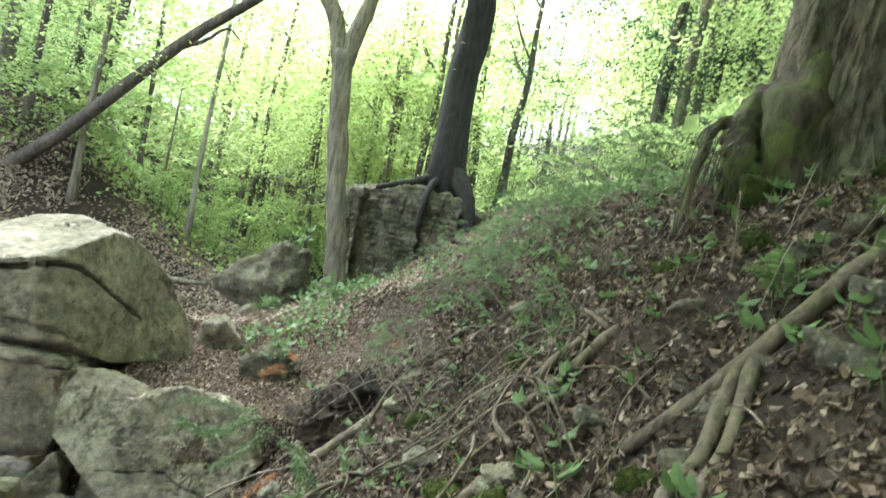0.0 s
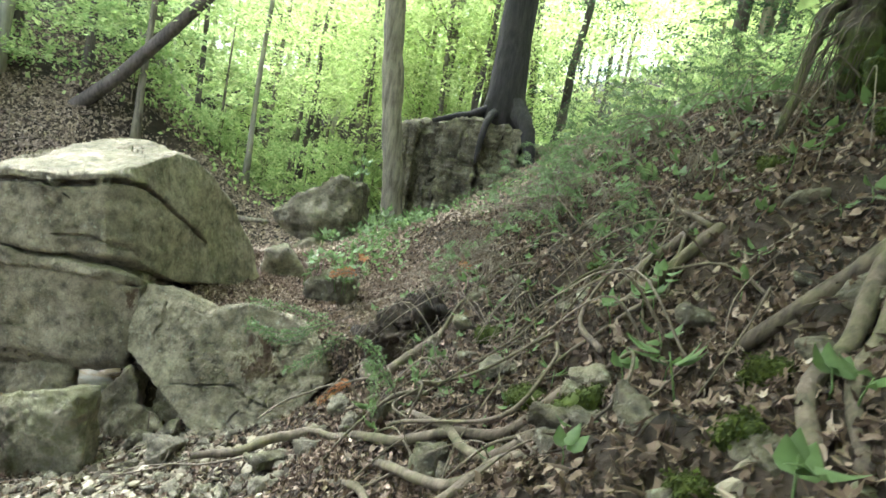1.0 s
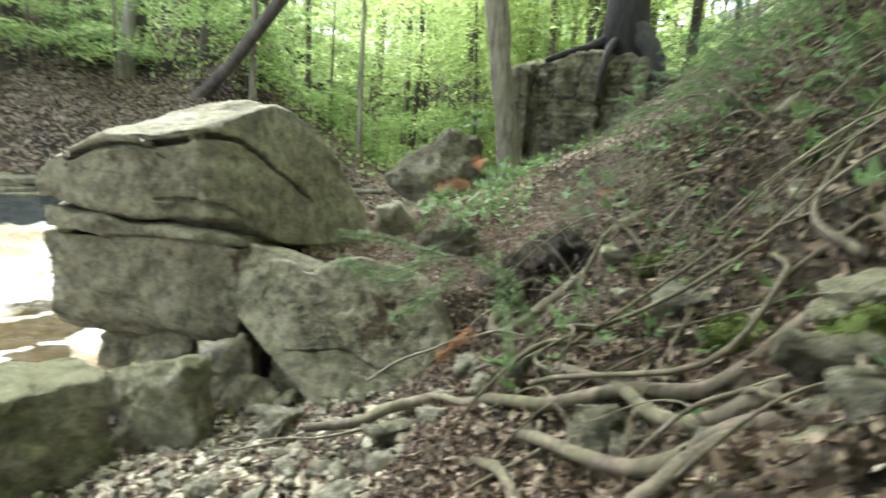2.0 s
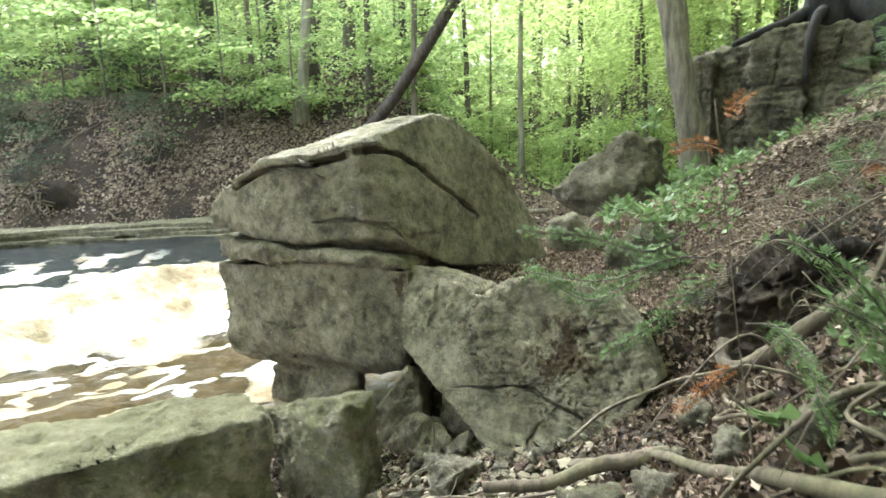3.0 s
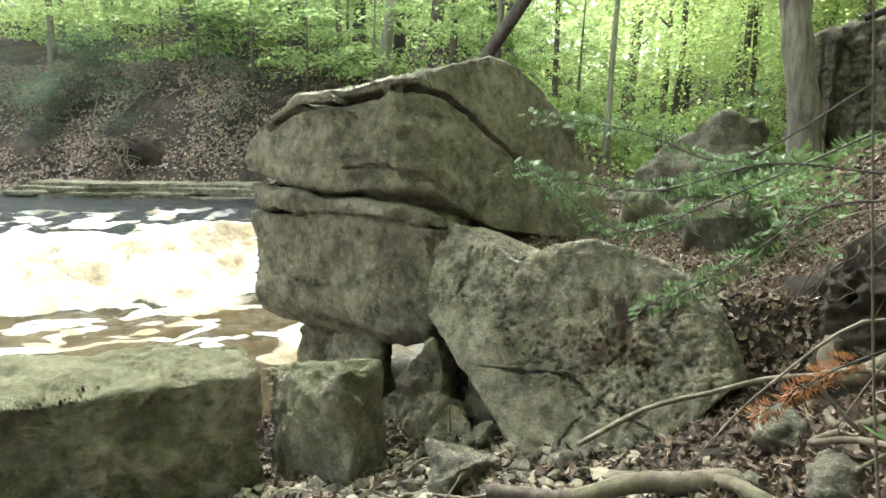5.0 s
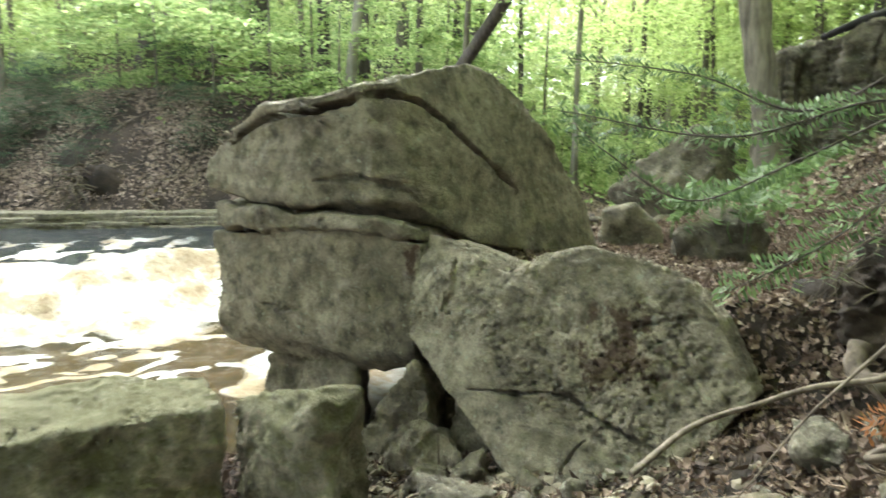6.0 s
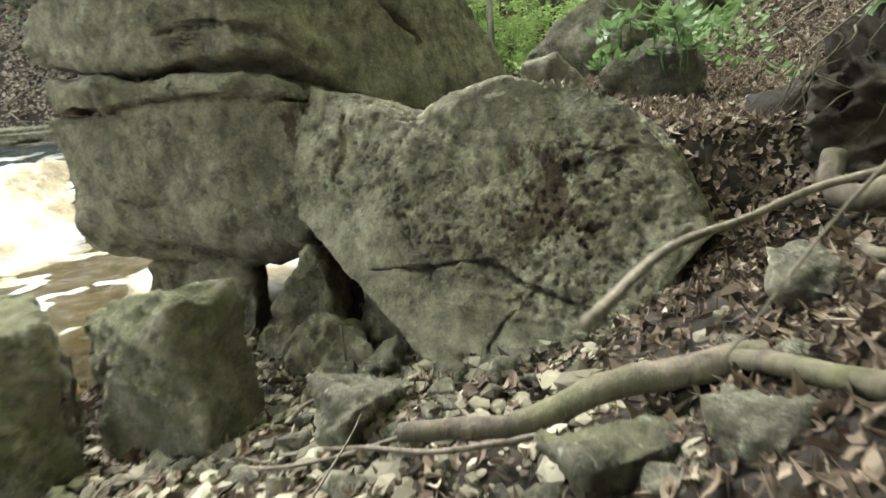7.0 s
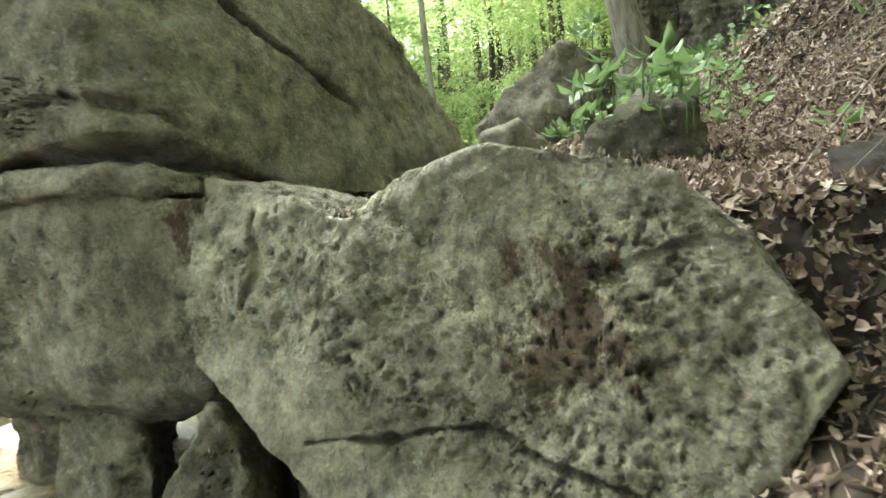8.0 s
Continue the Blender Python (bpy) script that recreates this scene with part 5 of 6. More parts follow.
root("twig", lie((-3.5, 4.9, 0.02), (-3.15, 4.85, 0.05), (-2.85, 4.95, 0.04), (-2.6, 5.15, 0.03)), 0.007, 0.010, stick, twig_bark, 6, 0.15, "twig", "sticks in the gravel")

# tangle of thin pale roots over the lower bank
qrng = random.Random(53)
for i in range(40):
    x, y = qrng.uniform(-0.8, 1.3), qrng.uniform(2.9, 6.2)
    w, L, h = qrng.uniform(1.2, 5.2), qrng.uniform(0.5, 1.2), qrng.uniform(0.05, 0.30)
    pts = [(x + math.cos(w + 0.5 * qrng.uniform(-1, 1)) * L * u, y + math.sin(w) * L * u, h * math.sin(math.pi * (0.1 + 0.85 * u)) - 0.02) for u in (0, 0.3, 0.65, 1.0)]
    root("root", lie(*pts), qrng.choice([0.006, 0.009, 0.013, 0.024]), 0.006, thin, sides=6)
# scattered dead twigs
trng = random.Random(31)
for i in range(85):
    x, y = trng.uniform(-3.6, 2.8), trng.uniform(1.8, 9.5)
    w, L = trng.uniform(0, 6.28), trng.uniform(0.25, 0.9)
    if y < 3.0 and x < 0.2:
        continue
    if -4.1 < x < -1.6 and 5.6 < y < 6.7:
        continue
    a = at(x, y, 0.02)
    b = at(x + math.cos(w) * L * 0.5, y + math.sin(w) * L * 0.5, trng.uniform(0.02, 0.16))
    c = at(x + math.cos(w + 0.3) * L, y + math.sin(w + 0.3) * L, trng.uniform(0.0, 0.22))
    root("twig", [a, b, c], trng.uniform(0.004, 0.009), 0.002, "dry bare twig lying on the litter", twig_bark, 5, 0.1, "twig", "fallen twigs")
# tangle of arching dead twigs on the bank
for i in range(120):
    x, y = trng.uniform(-0.9, 2.6), trng.uniform(3.0, 9.0)
    if x < 0.6 and y < 4.4:
        continue
    w, L = trng.uniform(2.2, 4.4), trng.uniform(0.5, 1.3)
    a = at(x, y, 0.0)
    q = [a, a + V((math.cos(w) * L * 0.35, math.sin(w) * L * 0.35, 0.18 + 0.2 * trng.random())), a + V((math.cos(w) * L * 0.7, math.sin(w) * L * 0.7, 0.1)), a + V((math.cos(w) * L, math.sin(w) * L, -0.25))]
    root("twig", q, trng.uniform(0.005, 0.01), 0.002, "arching dead twig in a tangle on the bank", twig_bark, 5, 0.1, "twig", "tangle of dead twigs")
# ---------- the far shore ----------
frng = random.Random(51)
for i in range(9):
    u = i / 8
    x, y = -22.8 + 6.6 * u, 9.3 + 4.2 * u
    for k in range(4):
        L, D, T = frng.uniform(0.9, 1.5), frng.uniform(0.3, 0.55), frng.uniform(0.05, 0.09)
        pts = [(sx * L, sy * D, sz * T) for sx in (-1, 1) for sy in (-1, 1) for sz in (-1, 1)]
        ob = put("ledge_slab", rock(pts, 0.2, 0.03, 0.4, 1, seed=220 + i * 4 + k), limestone_mossy)
        ob.matrix_basis = pose(x + 0.3 * k + frng.uniform(-0.3, 0.3), y - 0.55 + 0.30 * k, -0.46 + 0.115 * k, 0, 0, 33 + frng.uniform(-8, 8))
        tagged(ob, "flat mossy limestone ledge along the waterline", "ledge", "ledges on the far shore")
wad = thing("root_wad", at(-21.4, 11.2), "dark upturned mass of roots and soil above the water", "roots")
part("soil_mass", rock([(-22.3, 11.0, 0.0), (-20.6, 11.6, 0.0), (-21.9, 11.0, 1.0), (-20.9, 11.6, 0.9), (-21.6, 11.3, 1.3), (-21.8, 12.2, 1.2), (-20.8, 12.4, 1.0)], 0.2, 0.2, 0.5, 1, seed=140), soil, wad)
for i in range(16):
    a = V((-22.2 + 1.6 * frng.random(), 10.9 + 0.5 * frng.random(), 0.5 + 0.8 * frng.random()))
    q = [a, a + V((frng.uniform(-0.4, 0.4), -0.3, 0.1)), a + V((frng.uniform(-0.8, 0.8), -0.5, -0.4)), a + V((frng.uniform(-1, 1), -0.6, -0.9))]
    part("rootlet", tube(spline(q, 3), [0.03 - 0.0025 * j for j in range(10)], 5, 0.1, i), root_bark, wad)
# bushes and dead sticks on the slope
for i in range(16):
    x = frng.uniform(-27, -14)
    d = frng.uniform(1.2, 5.5)
    a = (x + 23) / 0.832
    bx, by = x - 0.555 * d, 9 + 0.555 * a + 0.832 * d
    if bx > -15.5:
        continue
    b = at(bx, by)
    e = thing("hemlock_bush", b, "low hemlock bush on the leafy slope", "shrub", "bushes on the far slope")
    part("stem", tube([b - V((0, 0, 0.2)), b + V((0.05, -0.1, 0.6)), b + V((0.1, -0.2, 1.3))], [0.03, 0.02, 0.008], 5), twig_bark, e)
    c = new("foliage", hemlock_crowns[i % 2])
    c.parent = e
    c.matrix_parent_inverse = e.matrix_basis.inverted()
    s = frng.uniform(0.18, 0.36)
    c.matrix_basis = Matrix.Translation(b) @ Matrix.Rotation(i * 1.1, 4, "Z") @ Matrix.Diagonal((s * 1.5, s * 1.5, s, 1))
for i in range(40):
    bx, by = frng.uniform(-27, -14), frng.uniform(10, 19)
    if (bx + 23) * -0.555 + (by - 9) * 0.832 < 0.3:
        continue
    w, L = frng.uniform(0, 3.1), frng.uniform(0.8, 2.4)
    root("fallen_stick", [at(bx, by, 0.05), at(bx + math.cos(w) * L * 0.5, by + math.sin(w) * L * 0.5, 0.12), at(bx + math.cos(w) * L, by + math.sin(w) * L, 0.1)], 0.03, 0.012, "dead stick lying on the leafy slope", twig_bark, 5, 0.1, "stick", "sticks on the far slope")
log_a = [at(-9.6, 18.2, 0.15), at(-8.6, 18.4, 0.2), at(-7.4, 18.7, 0.25)]
root("fallen_log", log_a, 0.10, 0.07, "thin grey fallen log across the forest floor", bark_grey, 8, 0.15, "log", "fallen logs")
root("fallen_log", [at(-17.5, 26, 0.8), at(-15.5, 26.5, 0.7), at(-13.8, 27, 0.2)], 0.12, 0.08, "pale fallen log on the wooded slope", bark_pale, 8, 0.15, "log", "fallen logs")
# undercut edge of the bank beside the slab: dark soil with hanging rootlets
cut = thing("cut_bank", (-0.9, 6.9, 0.5), "dark undercut soil bank with hanging rootlets", "bank")
part("soil_mass", rock([(-1.52, 6.8, 0.35), (-1.42, 6.68, 0.68), (-1.1, 6.55, 0.84), (-0.55, 6.45, 1.1), (-0.5, 6.35, 0.75), (-1.15, 6.45, 0.25), (-0.4, 7.4, 1.2), (-1.0, 7.5, 0.95), (-0.5, 7.4, 0.4), (-1.3, 7.3, 0.5)], 0.035, 0.22, 0.2, 1, seed=150), soil, cut)
for i in range(22):
    a = V((-1.5 + 1.0 * frng.random(), 6.62 - 0.2 * frng.random(), 0.7 + 0.3 * frng.random()))
    q = [a, a + V((frng.uniform(-0.1, 0.1), -0.08, -0.05)), a + V((frng.uniform(-0.15, 0.15), -0.1, -0.18)), a + V((frng.uniform(-0.2, 0.2), -0.1, -0.35))]
    part("rootlet", tube(spline(q, 3), [0.006 - 0.0005 * j for j in range(10)], 4, 0.1, i), root_bark, cut)
# ---------- the old tree on the bank ----------
old = thing("old_tree", at(3.45, 5.6), "massive old tree with mossy flaring roots on the bank", "tree")


def lobed_trunk(base, height, r, sides=260, rings=170):
    bm = bmesh.new()
    rows = []
    for i in range(rings):
        u = (i / (rings - 1)) ** 1.7
        z = u * height
        row = []
        for k in range(sides):
            w = 2 * math.pi * k / sides
            flare = math.exp(-z / 0.45)
            rad = r * (1 - 0.03 * z) + flare * (0.05 + 0.35 * max(0.0, math.cos(2.5 * w + 0.6)) ** 3)
            p = V((math.cos(w), math.sin(w), 0)) * rad
            rad2 = 0.11 * noise.fractal(V((math.cos(w) * 2.2, math.sin(w) * 2.2, z * 0.6)) * 1.6, 1.0, 2.0, 4) + 0.05 * abs(noise.noise(V((math.cos(w) * 9, math.sin(w) * 9, z * 1.1)))) + 0.03 * noise.noise(V((math.cos(w) * 22, math.sin(w) * 22, z * 3.0))) - 0.055 * max(0.0, 0.42 - abs(noise.noise(V((math.cos(w) * 13, math.sin(w) * 13, z * 2.2))) + 0.5 * noise.noise(V((math.cos(w) * 30, math.sin(w) * 30, z * 7.0)))))
            row.append(bm.verts.new(V(base) + p + V((math.cos(w), math.sin(w), 0)) * rad2 + V((0.04 * z, 0, z))))
        rows.append(row)
    for a, b in zip(rows, rows[1:]):
        for k in range(sides):
            bm.faces.new((a[k], a[(k + 1) % sides], b[(k + 1) % sides], b[k]))
    bmesh.ops.recalc_face_normals(bm, faces=bm.faces[:])
    return bm


part("trunk", lobed_trunk(V((3.32, 5.8, 4.0)), 9.5, 0.56), bark_furrowed, old)
for pts, r0, r1 in [
    ([(3.2, 5.75, 5.5), (2.95, 5.6, 5.0), (2.80, 5.45, 4.5), (2.86, 5.3, 4.0), (2.93, 5.15, 3.6), (2.9, 4.9, 3.1)], 0.24, 0.20),
    ([(3.5, 5.35, 5.0), (3.65, 5.15, 4.55), (3.6, 5.05, 4.2), (3.4, 4.95, 3.9), (3.2, 4.8, 3.6)], 0.12, 0.07),
    ([(4.1, 5.5, 5.0), (4.2, 5.2, 4.4), (4.2, 4.9, 3.9), (4.1, 4.6, 3.5)], 0.22, 0.2),
    ([(3.0, 5.35, 3.75), (3.3, 5.45, 4.0), (3.6, 5.5, 4.15), (3.9, 5.6, 4.3)], 0.08, 0.09),
    ([(2.75, 5.8, 4.95), (2.5, 5.6, 4.64), (2.42, 5.5, 4.38), (2.40, 5.42, 4.12), (2.45, 5.35, 3.8), (2.5, 5.3, 3.4)], 0.10, 0.18),
    ([(2.45, 5.7, 4.6), (2.2, 5.6, 4.45), (2.08, 5.5, 4.15), (2.0, 5.4, 3.8), (1.9, 5.3, 3.3)], 0.06, 0.03),
    ([(3.0, 6.3, 4.9), (3.2, 6.4, 4.3), (3.3, 6.5, 3.6)], 0.35, 0.4),
    ([(3.75, 5.3, 5.2), (3.95, 5.05, 4.75), (4.0, 4.85, 4.3), (3.9, 4.65, 3.9)], 0.13, 0.10),
    ([(3.2, 5.1, 3.9), (3.5, 5.0, 3.85), (3.8, 4.9, 4.0), (4.1, 4.8, 4.1)], 0.09, 0.12)]:
    path = spline(pts, 5)
    part("buttress_root", tube(path, [r0 + (r1 - r0) * i / (len(path) - 1) for i in range(len(path))], 28, 0.8, r0 * 31), bark_mossy, old)
for i in range(26):
    a = V((2.0 + 0.5 * random.Random(i).random(), 5.35, 3.95 + 0.5 * random.Random(i + 9).random()))
    q = [a, a + V((-0.12, -0.1, -0.12)), a + V((-0.18, -0.16, -0.35)), a + V((-0.25, -0.2, -0.75))]
    part("rootlet", tube(spline(q, 3), [0.009 - 0.0007 * j for j in range(10)], 5, 0.1, i), root_bark, old)
c = new("crown", canopies[0])
c.parent = old
c.matrix_parent_inverse = old.matrix_basis.inverted()
c.matrix_basis = Matrix.Translation((3.2, 4.2, 11.0))
# more crowns, unseen, hung over bank and creek as shade
for k, (x, y, z) in enumerate([(1.2, 4.6, 8.6), (2.8, 8.4, 9.0), (-2.2, 2.6, 8.6), (-1.6, 4.6, 8.2)]):
    c = new("crown", canopies[k % 2])
    c.parent = old
    c.matrix_parent_inverse = old.matrix_basis.inverted()
    c.matrix_basis = Matrix.Translation((x, y, z)) @ Matrix.Rotation(k * 1.7, 4, "Z") @ Matrix.Diagonal((0.8, 0.8, 0.7, 1))

# mossy mounds and stones
def moss_clump(x, y, size, seed):
    rr = random.Random(seed)
    bm = rock(stone_points(rr, size), 0.04, 0.03, 0.12, 3, seed=seed)
    me_base = [v.co.copy() for v in bm.verts]
    nrm = [v.normal.copy() for v in bm.verts]
    base = thing("moss_clump", at(x, y), "cushion of dark green moss over stone", "moss", "moss cushions")
    o = at(x, y, size[2] * 0.35)
    ob = part("cushion", bm, moss_mat, base)
    ob.matrix_basis = Matrix.Translation(o)
    r = np.random.default_rng(seed)
    idx = r.integers(0, len(me_base), 1500)
    co = np.array(me_base)[idx] + np.array(o) + r.normal(size=(1500, 3)) * 0.012
    n = np.array(nrm)[idx] + r.normal(size=(1500, 3)) * 0.8
    vv, ff = leaf_quads(co, n, 0.028, 0.012, r)
    part("moss_tuft", tri_mesh("moss_tuft", vv, ff), moss_mat, base, smooth=False)


for i, (x, y, s) in enumerate([(2.5, 5.1, (0.24, 0.2, 0.2)), (3.5, 4.7, (0.3, 0.2, 0.16)), (0.33, 3.12, (0.12, 0.12, 0.2)), (0.52, 1.98, (0.10, 0.08, 0.08)), (0.66, 2.15, (0.09, 0.08, 0.07)), (3.5, 3.9, (0.25, 0.2, 0.15)), (0.95, 2.6, (0.13, 0.10, 0.09)), (0.15, 3.75, (0.14, 0.12, 0.10)), (1.7, 4.6, (0.16, 0.12, 0.10)), (-0.1, 5.3, (0.15, 0.12, 0.08)), (1.15, 1.75, (0.12, 0.10, 0.08)), (2.1, 4.1, (0.16, 0.14, 0.1)), (0.7, 4.9, (0.14, 0.1, 0.08))]):
    moss_clump(x, y, s, 700 + i)


# ---------- small plants ----------
def blade(bm, base, along, side, length, width, droop=0.25, teeth=6):
    """One toothed leaf, folded along its midrib."""
    up = side.cross(along).normalized()
    mid, left, right = [], [], []
    for i in range(teeth + 1):
        u = i / teeth
        w = width * 0.5 * math.sin(math.pi * min(1, u ** 0.75)) * (1.0 if i % 2 else 0.9)
        c = base + along * length * u - up * droop * length * u * u
        mid.append(bm.verts.new(c))
        left.append(bm.verts.new(c + side * w + up * w * 0.3))
        right.append(bm.verts.new(c - side * w + up * w * 0.3))
    for i in range(teeth):
        bm.faces.new((mid[i], mid[i + 1], left[i + 1], left[i]))
        bm.faces.new((mid[i], right[i], right[i + 1], mid[i + 1]))


def plant_meshes(rr, leaves, height, length, width, tiers=2):
    """Stem and leaves of a small herb, round its own base."""
    stem = tube([V((0, 0, -0.03)), V((0.01, 0, height * 0.5)), V((0.02 * rr.random(), 0.02, height))], [0.005, 0.004, 0.003], 5)
    out = []
    for k in range(leaves):
        w = 2 * math.pi * k / leaves * 1.62 * tiers + rr.uniform(-0.3, 0.3)
        z = height * (0.6 + 0.4 * (k % tiers + 1) / tiers)
        d = V((math.cos(w), math.sin(w), rr.uniform(0.05, 0.45))).normalized()
        s = V((-math.sin(w), math.cos(w), 0))
        bm = bmesh.new()
        blade(bm, V((0, 0, z)) + d * 0.02, d, s, length * rr.uniform(0.75, 1.15), width * rr.uniform(0.8, 1.1), rr.uniform(0.1, 0.45))
        out.append(bm)
    return stem, out


def herb(rr, leaves, height, length, width, label, group, material=None):
    e = thing("seedling", (0, 0, 0), label, "plant", group)
    stem, blades = plant_meshes(rr, leaves, height, length, width)
    part("stem", stem, leaf_green, e)
    for bm in blades:
        part("leaf", bm, material or leaf_green, e)
    return e


prng = random.Random(77)
kinds = [herb(prng, 5, 0.16, 0.11, 0.06, "green woodland seedling with toothed leaves", "seedlings on the bank"),
         herb(prng, 4, 0.10, 0.09, 0.055, "green woodland seedling with toothed leaves", "seedlings on the bank"),
         herb(prng, 6, 0.22, 0.12, 0.05, "taller green herb with narrow leaves", "seedlings on the bank"),
         herb(prng, 3, 0.13, 0.13, 0.09, "low three-leaved green seedling", "seedlings on the bank")]
spots = [(0.99, 5.55), (1.25, 3.64), (1.55, 4.2), (1.6, 3.12), (1.65, 2.7), (1.82, 2.7), (1.59, 2.09), (2.9, 4.6), (0.76, 3.91), (1.62, 3.65), (0.64, 6.44), (0.14, 2.22), (0.84, 3.94), (1.32, 6.05), (-0.48, 8.43), (0.55, 3.21), (-1.48, 7.48), (2.2, 3.6), (2.0, 2.2), (1.3, 4.9)]
while len(spots) < 190:
    x, y = prng.uniform(-1.2, 3.0), prng.uniform(2.0, 9.5)
    h = float(land(x, y))
    if h < 0.5 or (x < 0.6 and y < 4.6 and prng.random() < 0.75):
        continue
    spots.append((x, y))
for i, (x, y) in enumerate(spots):
    k = prng.uniform(0.7, 1.3)
    m = Matrix.Translation(at(x, y)) @ pose(0, 0, 0, prng.uniform(-12, 12), prng.uniform(-22, 4), prng.uniform(0, 360))
    ob = copy_thing(kinds[i % 4], m)
    ob.scale = (k, k, k)
for i in range(70):
    x, y = prng.uniform(-0.7, 1.6), prng.uniform(3.6, 7.0)
    ob = copy_thing(kinds[i % 4], Matrix.Translation(at(x, y)) @ pose(0, 0, 0, prng.uniform(-15, 15), prng.uniform(-25, 5), prng.uniform(0, 360)))
    k = prng.uniform(0.4, 0.8)
    ob.scale = (k, k, k)
for k, e in enumerate(kinds):
    e.matrix_basis = Matrix.Translation(at(0.9 + 0.3 * k, 4.6 + 0.4 * k))
# plants on and round the mossy rock
for i in range(30):
    x, y = prng.uniform(-2.75, -1.85), prng.uniform(7.9, 8.8)
    z = 0.90 if i % 3 else 0.72
    ob = copy_thing(kinds[(i * 3 + 2) % 4], Matrix.Translation((x, y, z - 0.05)) @ pose(0, 0, 0, prng.uniform(-15, 15), prng.uniform(-15, 15), prng.uniform(0, 360)))
    k = prng.uniform(0.8, 1.4)
    ob.scale = (k, k, k)
# green growth between the tilted rock and the outcrop
for i in range(60):
    x, y = prng.uniform(-4.0, -1.9), prng.uniform(12.2, 16.4)
    top = 1.75 if -4.1 < x < -3.55 and 13.9 < y < 15.4 else float(land(x, y))
    ob = copy_thing(kinds[(i * 3 + 2) % 4], Matrix.Translation((x, y, top)) @ pose(0, 0, 0, prng.uniform(-15, 15), prng.uniform(-15, 15), prng.uniform(0, 360)))
    k = prng.uniform(1.3, 2.4)
    ob.scale = (k, k, k)
# the bright plant beside the path
big = herb(prng, 6, 0.30, 0.13, 0.08, "bright green plant with large toothed leaves", "tall plants")
big.matrix_basis = Matrix.Translation(at(0.60, 1.66, 0.0)) @ pose(0, 0, 0, 5, -10, 40)
big.scale = (1.08, 1.08, 1.08)
for x, y, k, w in [(-0.95, 4.7, 0.5, 200), (2.35, 3.05, 0.9, 70), (2.6, 3.6, 1.0, 160)]:
    ob = copy_thing(big, Matrix.Translation(at(x, y)) @ pose(0, 0, 0, 0, -8, w))
    ob.scale = (k, k, k)


# ferns
def frond_mesh(length, pairs, rr):
    bm = tube([V((0, 0, 0)), V((length * 0.5, 0, 0.16 * length)), V((length, 0, 0.0))], [0.004, 0.003, 0.001], 4)
    for i in range(pairs):
        u = 0.12 + 0.86 * i / pairs
        z = 0.64 * length * u * (1 - u)
        L = length * 0.30 * math.sin(math.pi * (0.16 + 0.84 * u) ** 0.8)
        for s in (1, -1):
            d = V((0.35, s, -0.15)).normalized()
            blade(bm, V((length * u, 0, z)), d, V((1, -0.3 * s, 0)).normalized() * s, max(L, 0.01), max(0.24 * L, 0.012), 0.2, 4)
    return bm


fern = thing("fern", (0, 0, 0), "green fern with arching fronds", "fern", "ferns on the bank")
for k in range(7):
    ob = part("frond", frond_mesh(prng.uniform(0.32, 0.5), 15, prng), leaf_green, fern)
    ob.matrix_basis = pose(0, 0, 0.02, 0, prng.uniform(-40, -12), 360 * k / 7 + prng.uniform(-15, 15))
for x, y, k in [(2.05, 2.3, 1.0), (1.9, 3.45, 0.8), (2.5, 3.3, 0.9), (1.2, 6.3, 0.8), (0.4, 7.4, 0.8), (-0.2, 8.6, 0.7)]:
    ob = copy_thing(fern, Matrix.Translation(at(x, y)) @ pose(0, 0, 0, 0, -18, prng.uniform(0, 360)))
    ob.scale = (k, k, k)
fern.matrix_basis = Matrix.Translation(at(2.35, 2.75)) @ pose(0, 0, 0, 0, -15, 20)


# hemlock sprays
def needles(path, reach, rng, step_len=0.0075, flat=0.18):
    """Flat rows of short needles along side shoots of a spray."""
    P, D, S = [], [], []
    path = [V(p) for p in path]
    n = len(path)
    for i in range(1, n):
        u = i / (n - 1)
        d = (path[i] - path[i - 1]).normalized()
        side = d.cross(V((0.35, -0.6, 0.72))).normalized()
        shoots = [(path[i - 1], d, (path[i] - path[i - 1]).length)]
        if i % 3 != 2:
            for s in (1, -1):
                L = 0.75 * reach * (1 - 0.6 * u) * rng.uniform(0.6, 1.1)
                shoots.append((path[i], (d * 0.7 + side * s + V((0, 0, -0.25))).normalized(), L))
        for a, e, L in shoots:
            es = e.cross(V((0.35, -0.6, 0.72))).normalized()
            m = max(2, int(L / step_len))
            for j in range(m):
                for s in (1, -1):
                    P.append(a + e * (L * j / m) + es * s * 0.007 - V((0, 0, 0.25 * L * (j / m) ** 2)))
                    D.append((es * s + e * 0.45 + V((0, 0, rng.uniform(-flat, flat)))).normalized())
    P, D = np.array(P), np.array(D)
    k = len(P)
    up = np.tile(np.array([0, 0, 1.0]), (k, 1)) + rng.normal(size=(k, 3)) * 0.25
    w = np.cross(D, up)
    w /= np.linalg.norm(w, axis=1)[:, None]
    L = rng.uniform(0.017, 0.028, k)[:, None]
    v = np.stack([P - w * 0.0016, P + D * L * 0.5 - w * 0.0034, P + D * L, P + D * L * 0.5 + w * 0.0034, P + w * 0.0016], 1).reshape(-1, 3)
    b = np.arange(k)[:, None, None] * 5
    f = (b + np.array([[0, 1, 4], [1, 3, 4], [1, 2, 3]])[None]).reshape(-1, 3)
    return v, f


hrng = np.random.default_rng(3)
hemlock_fresh = leaf_material("hemlock_fresh", [(0.0, (0.06, 0.10, 0.036)), (0.6, (0.11, 0.165, 0.062)), (1.0, (0.18, 0.245, 0.10))], 0.4)


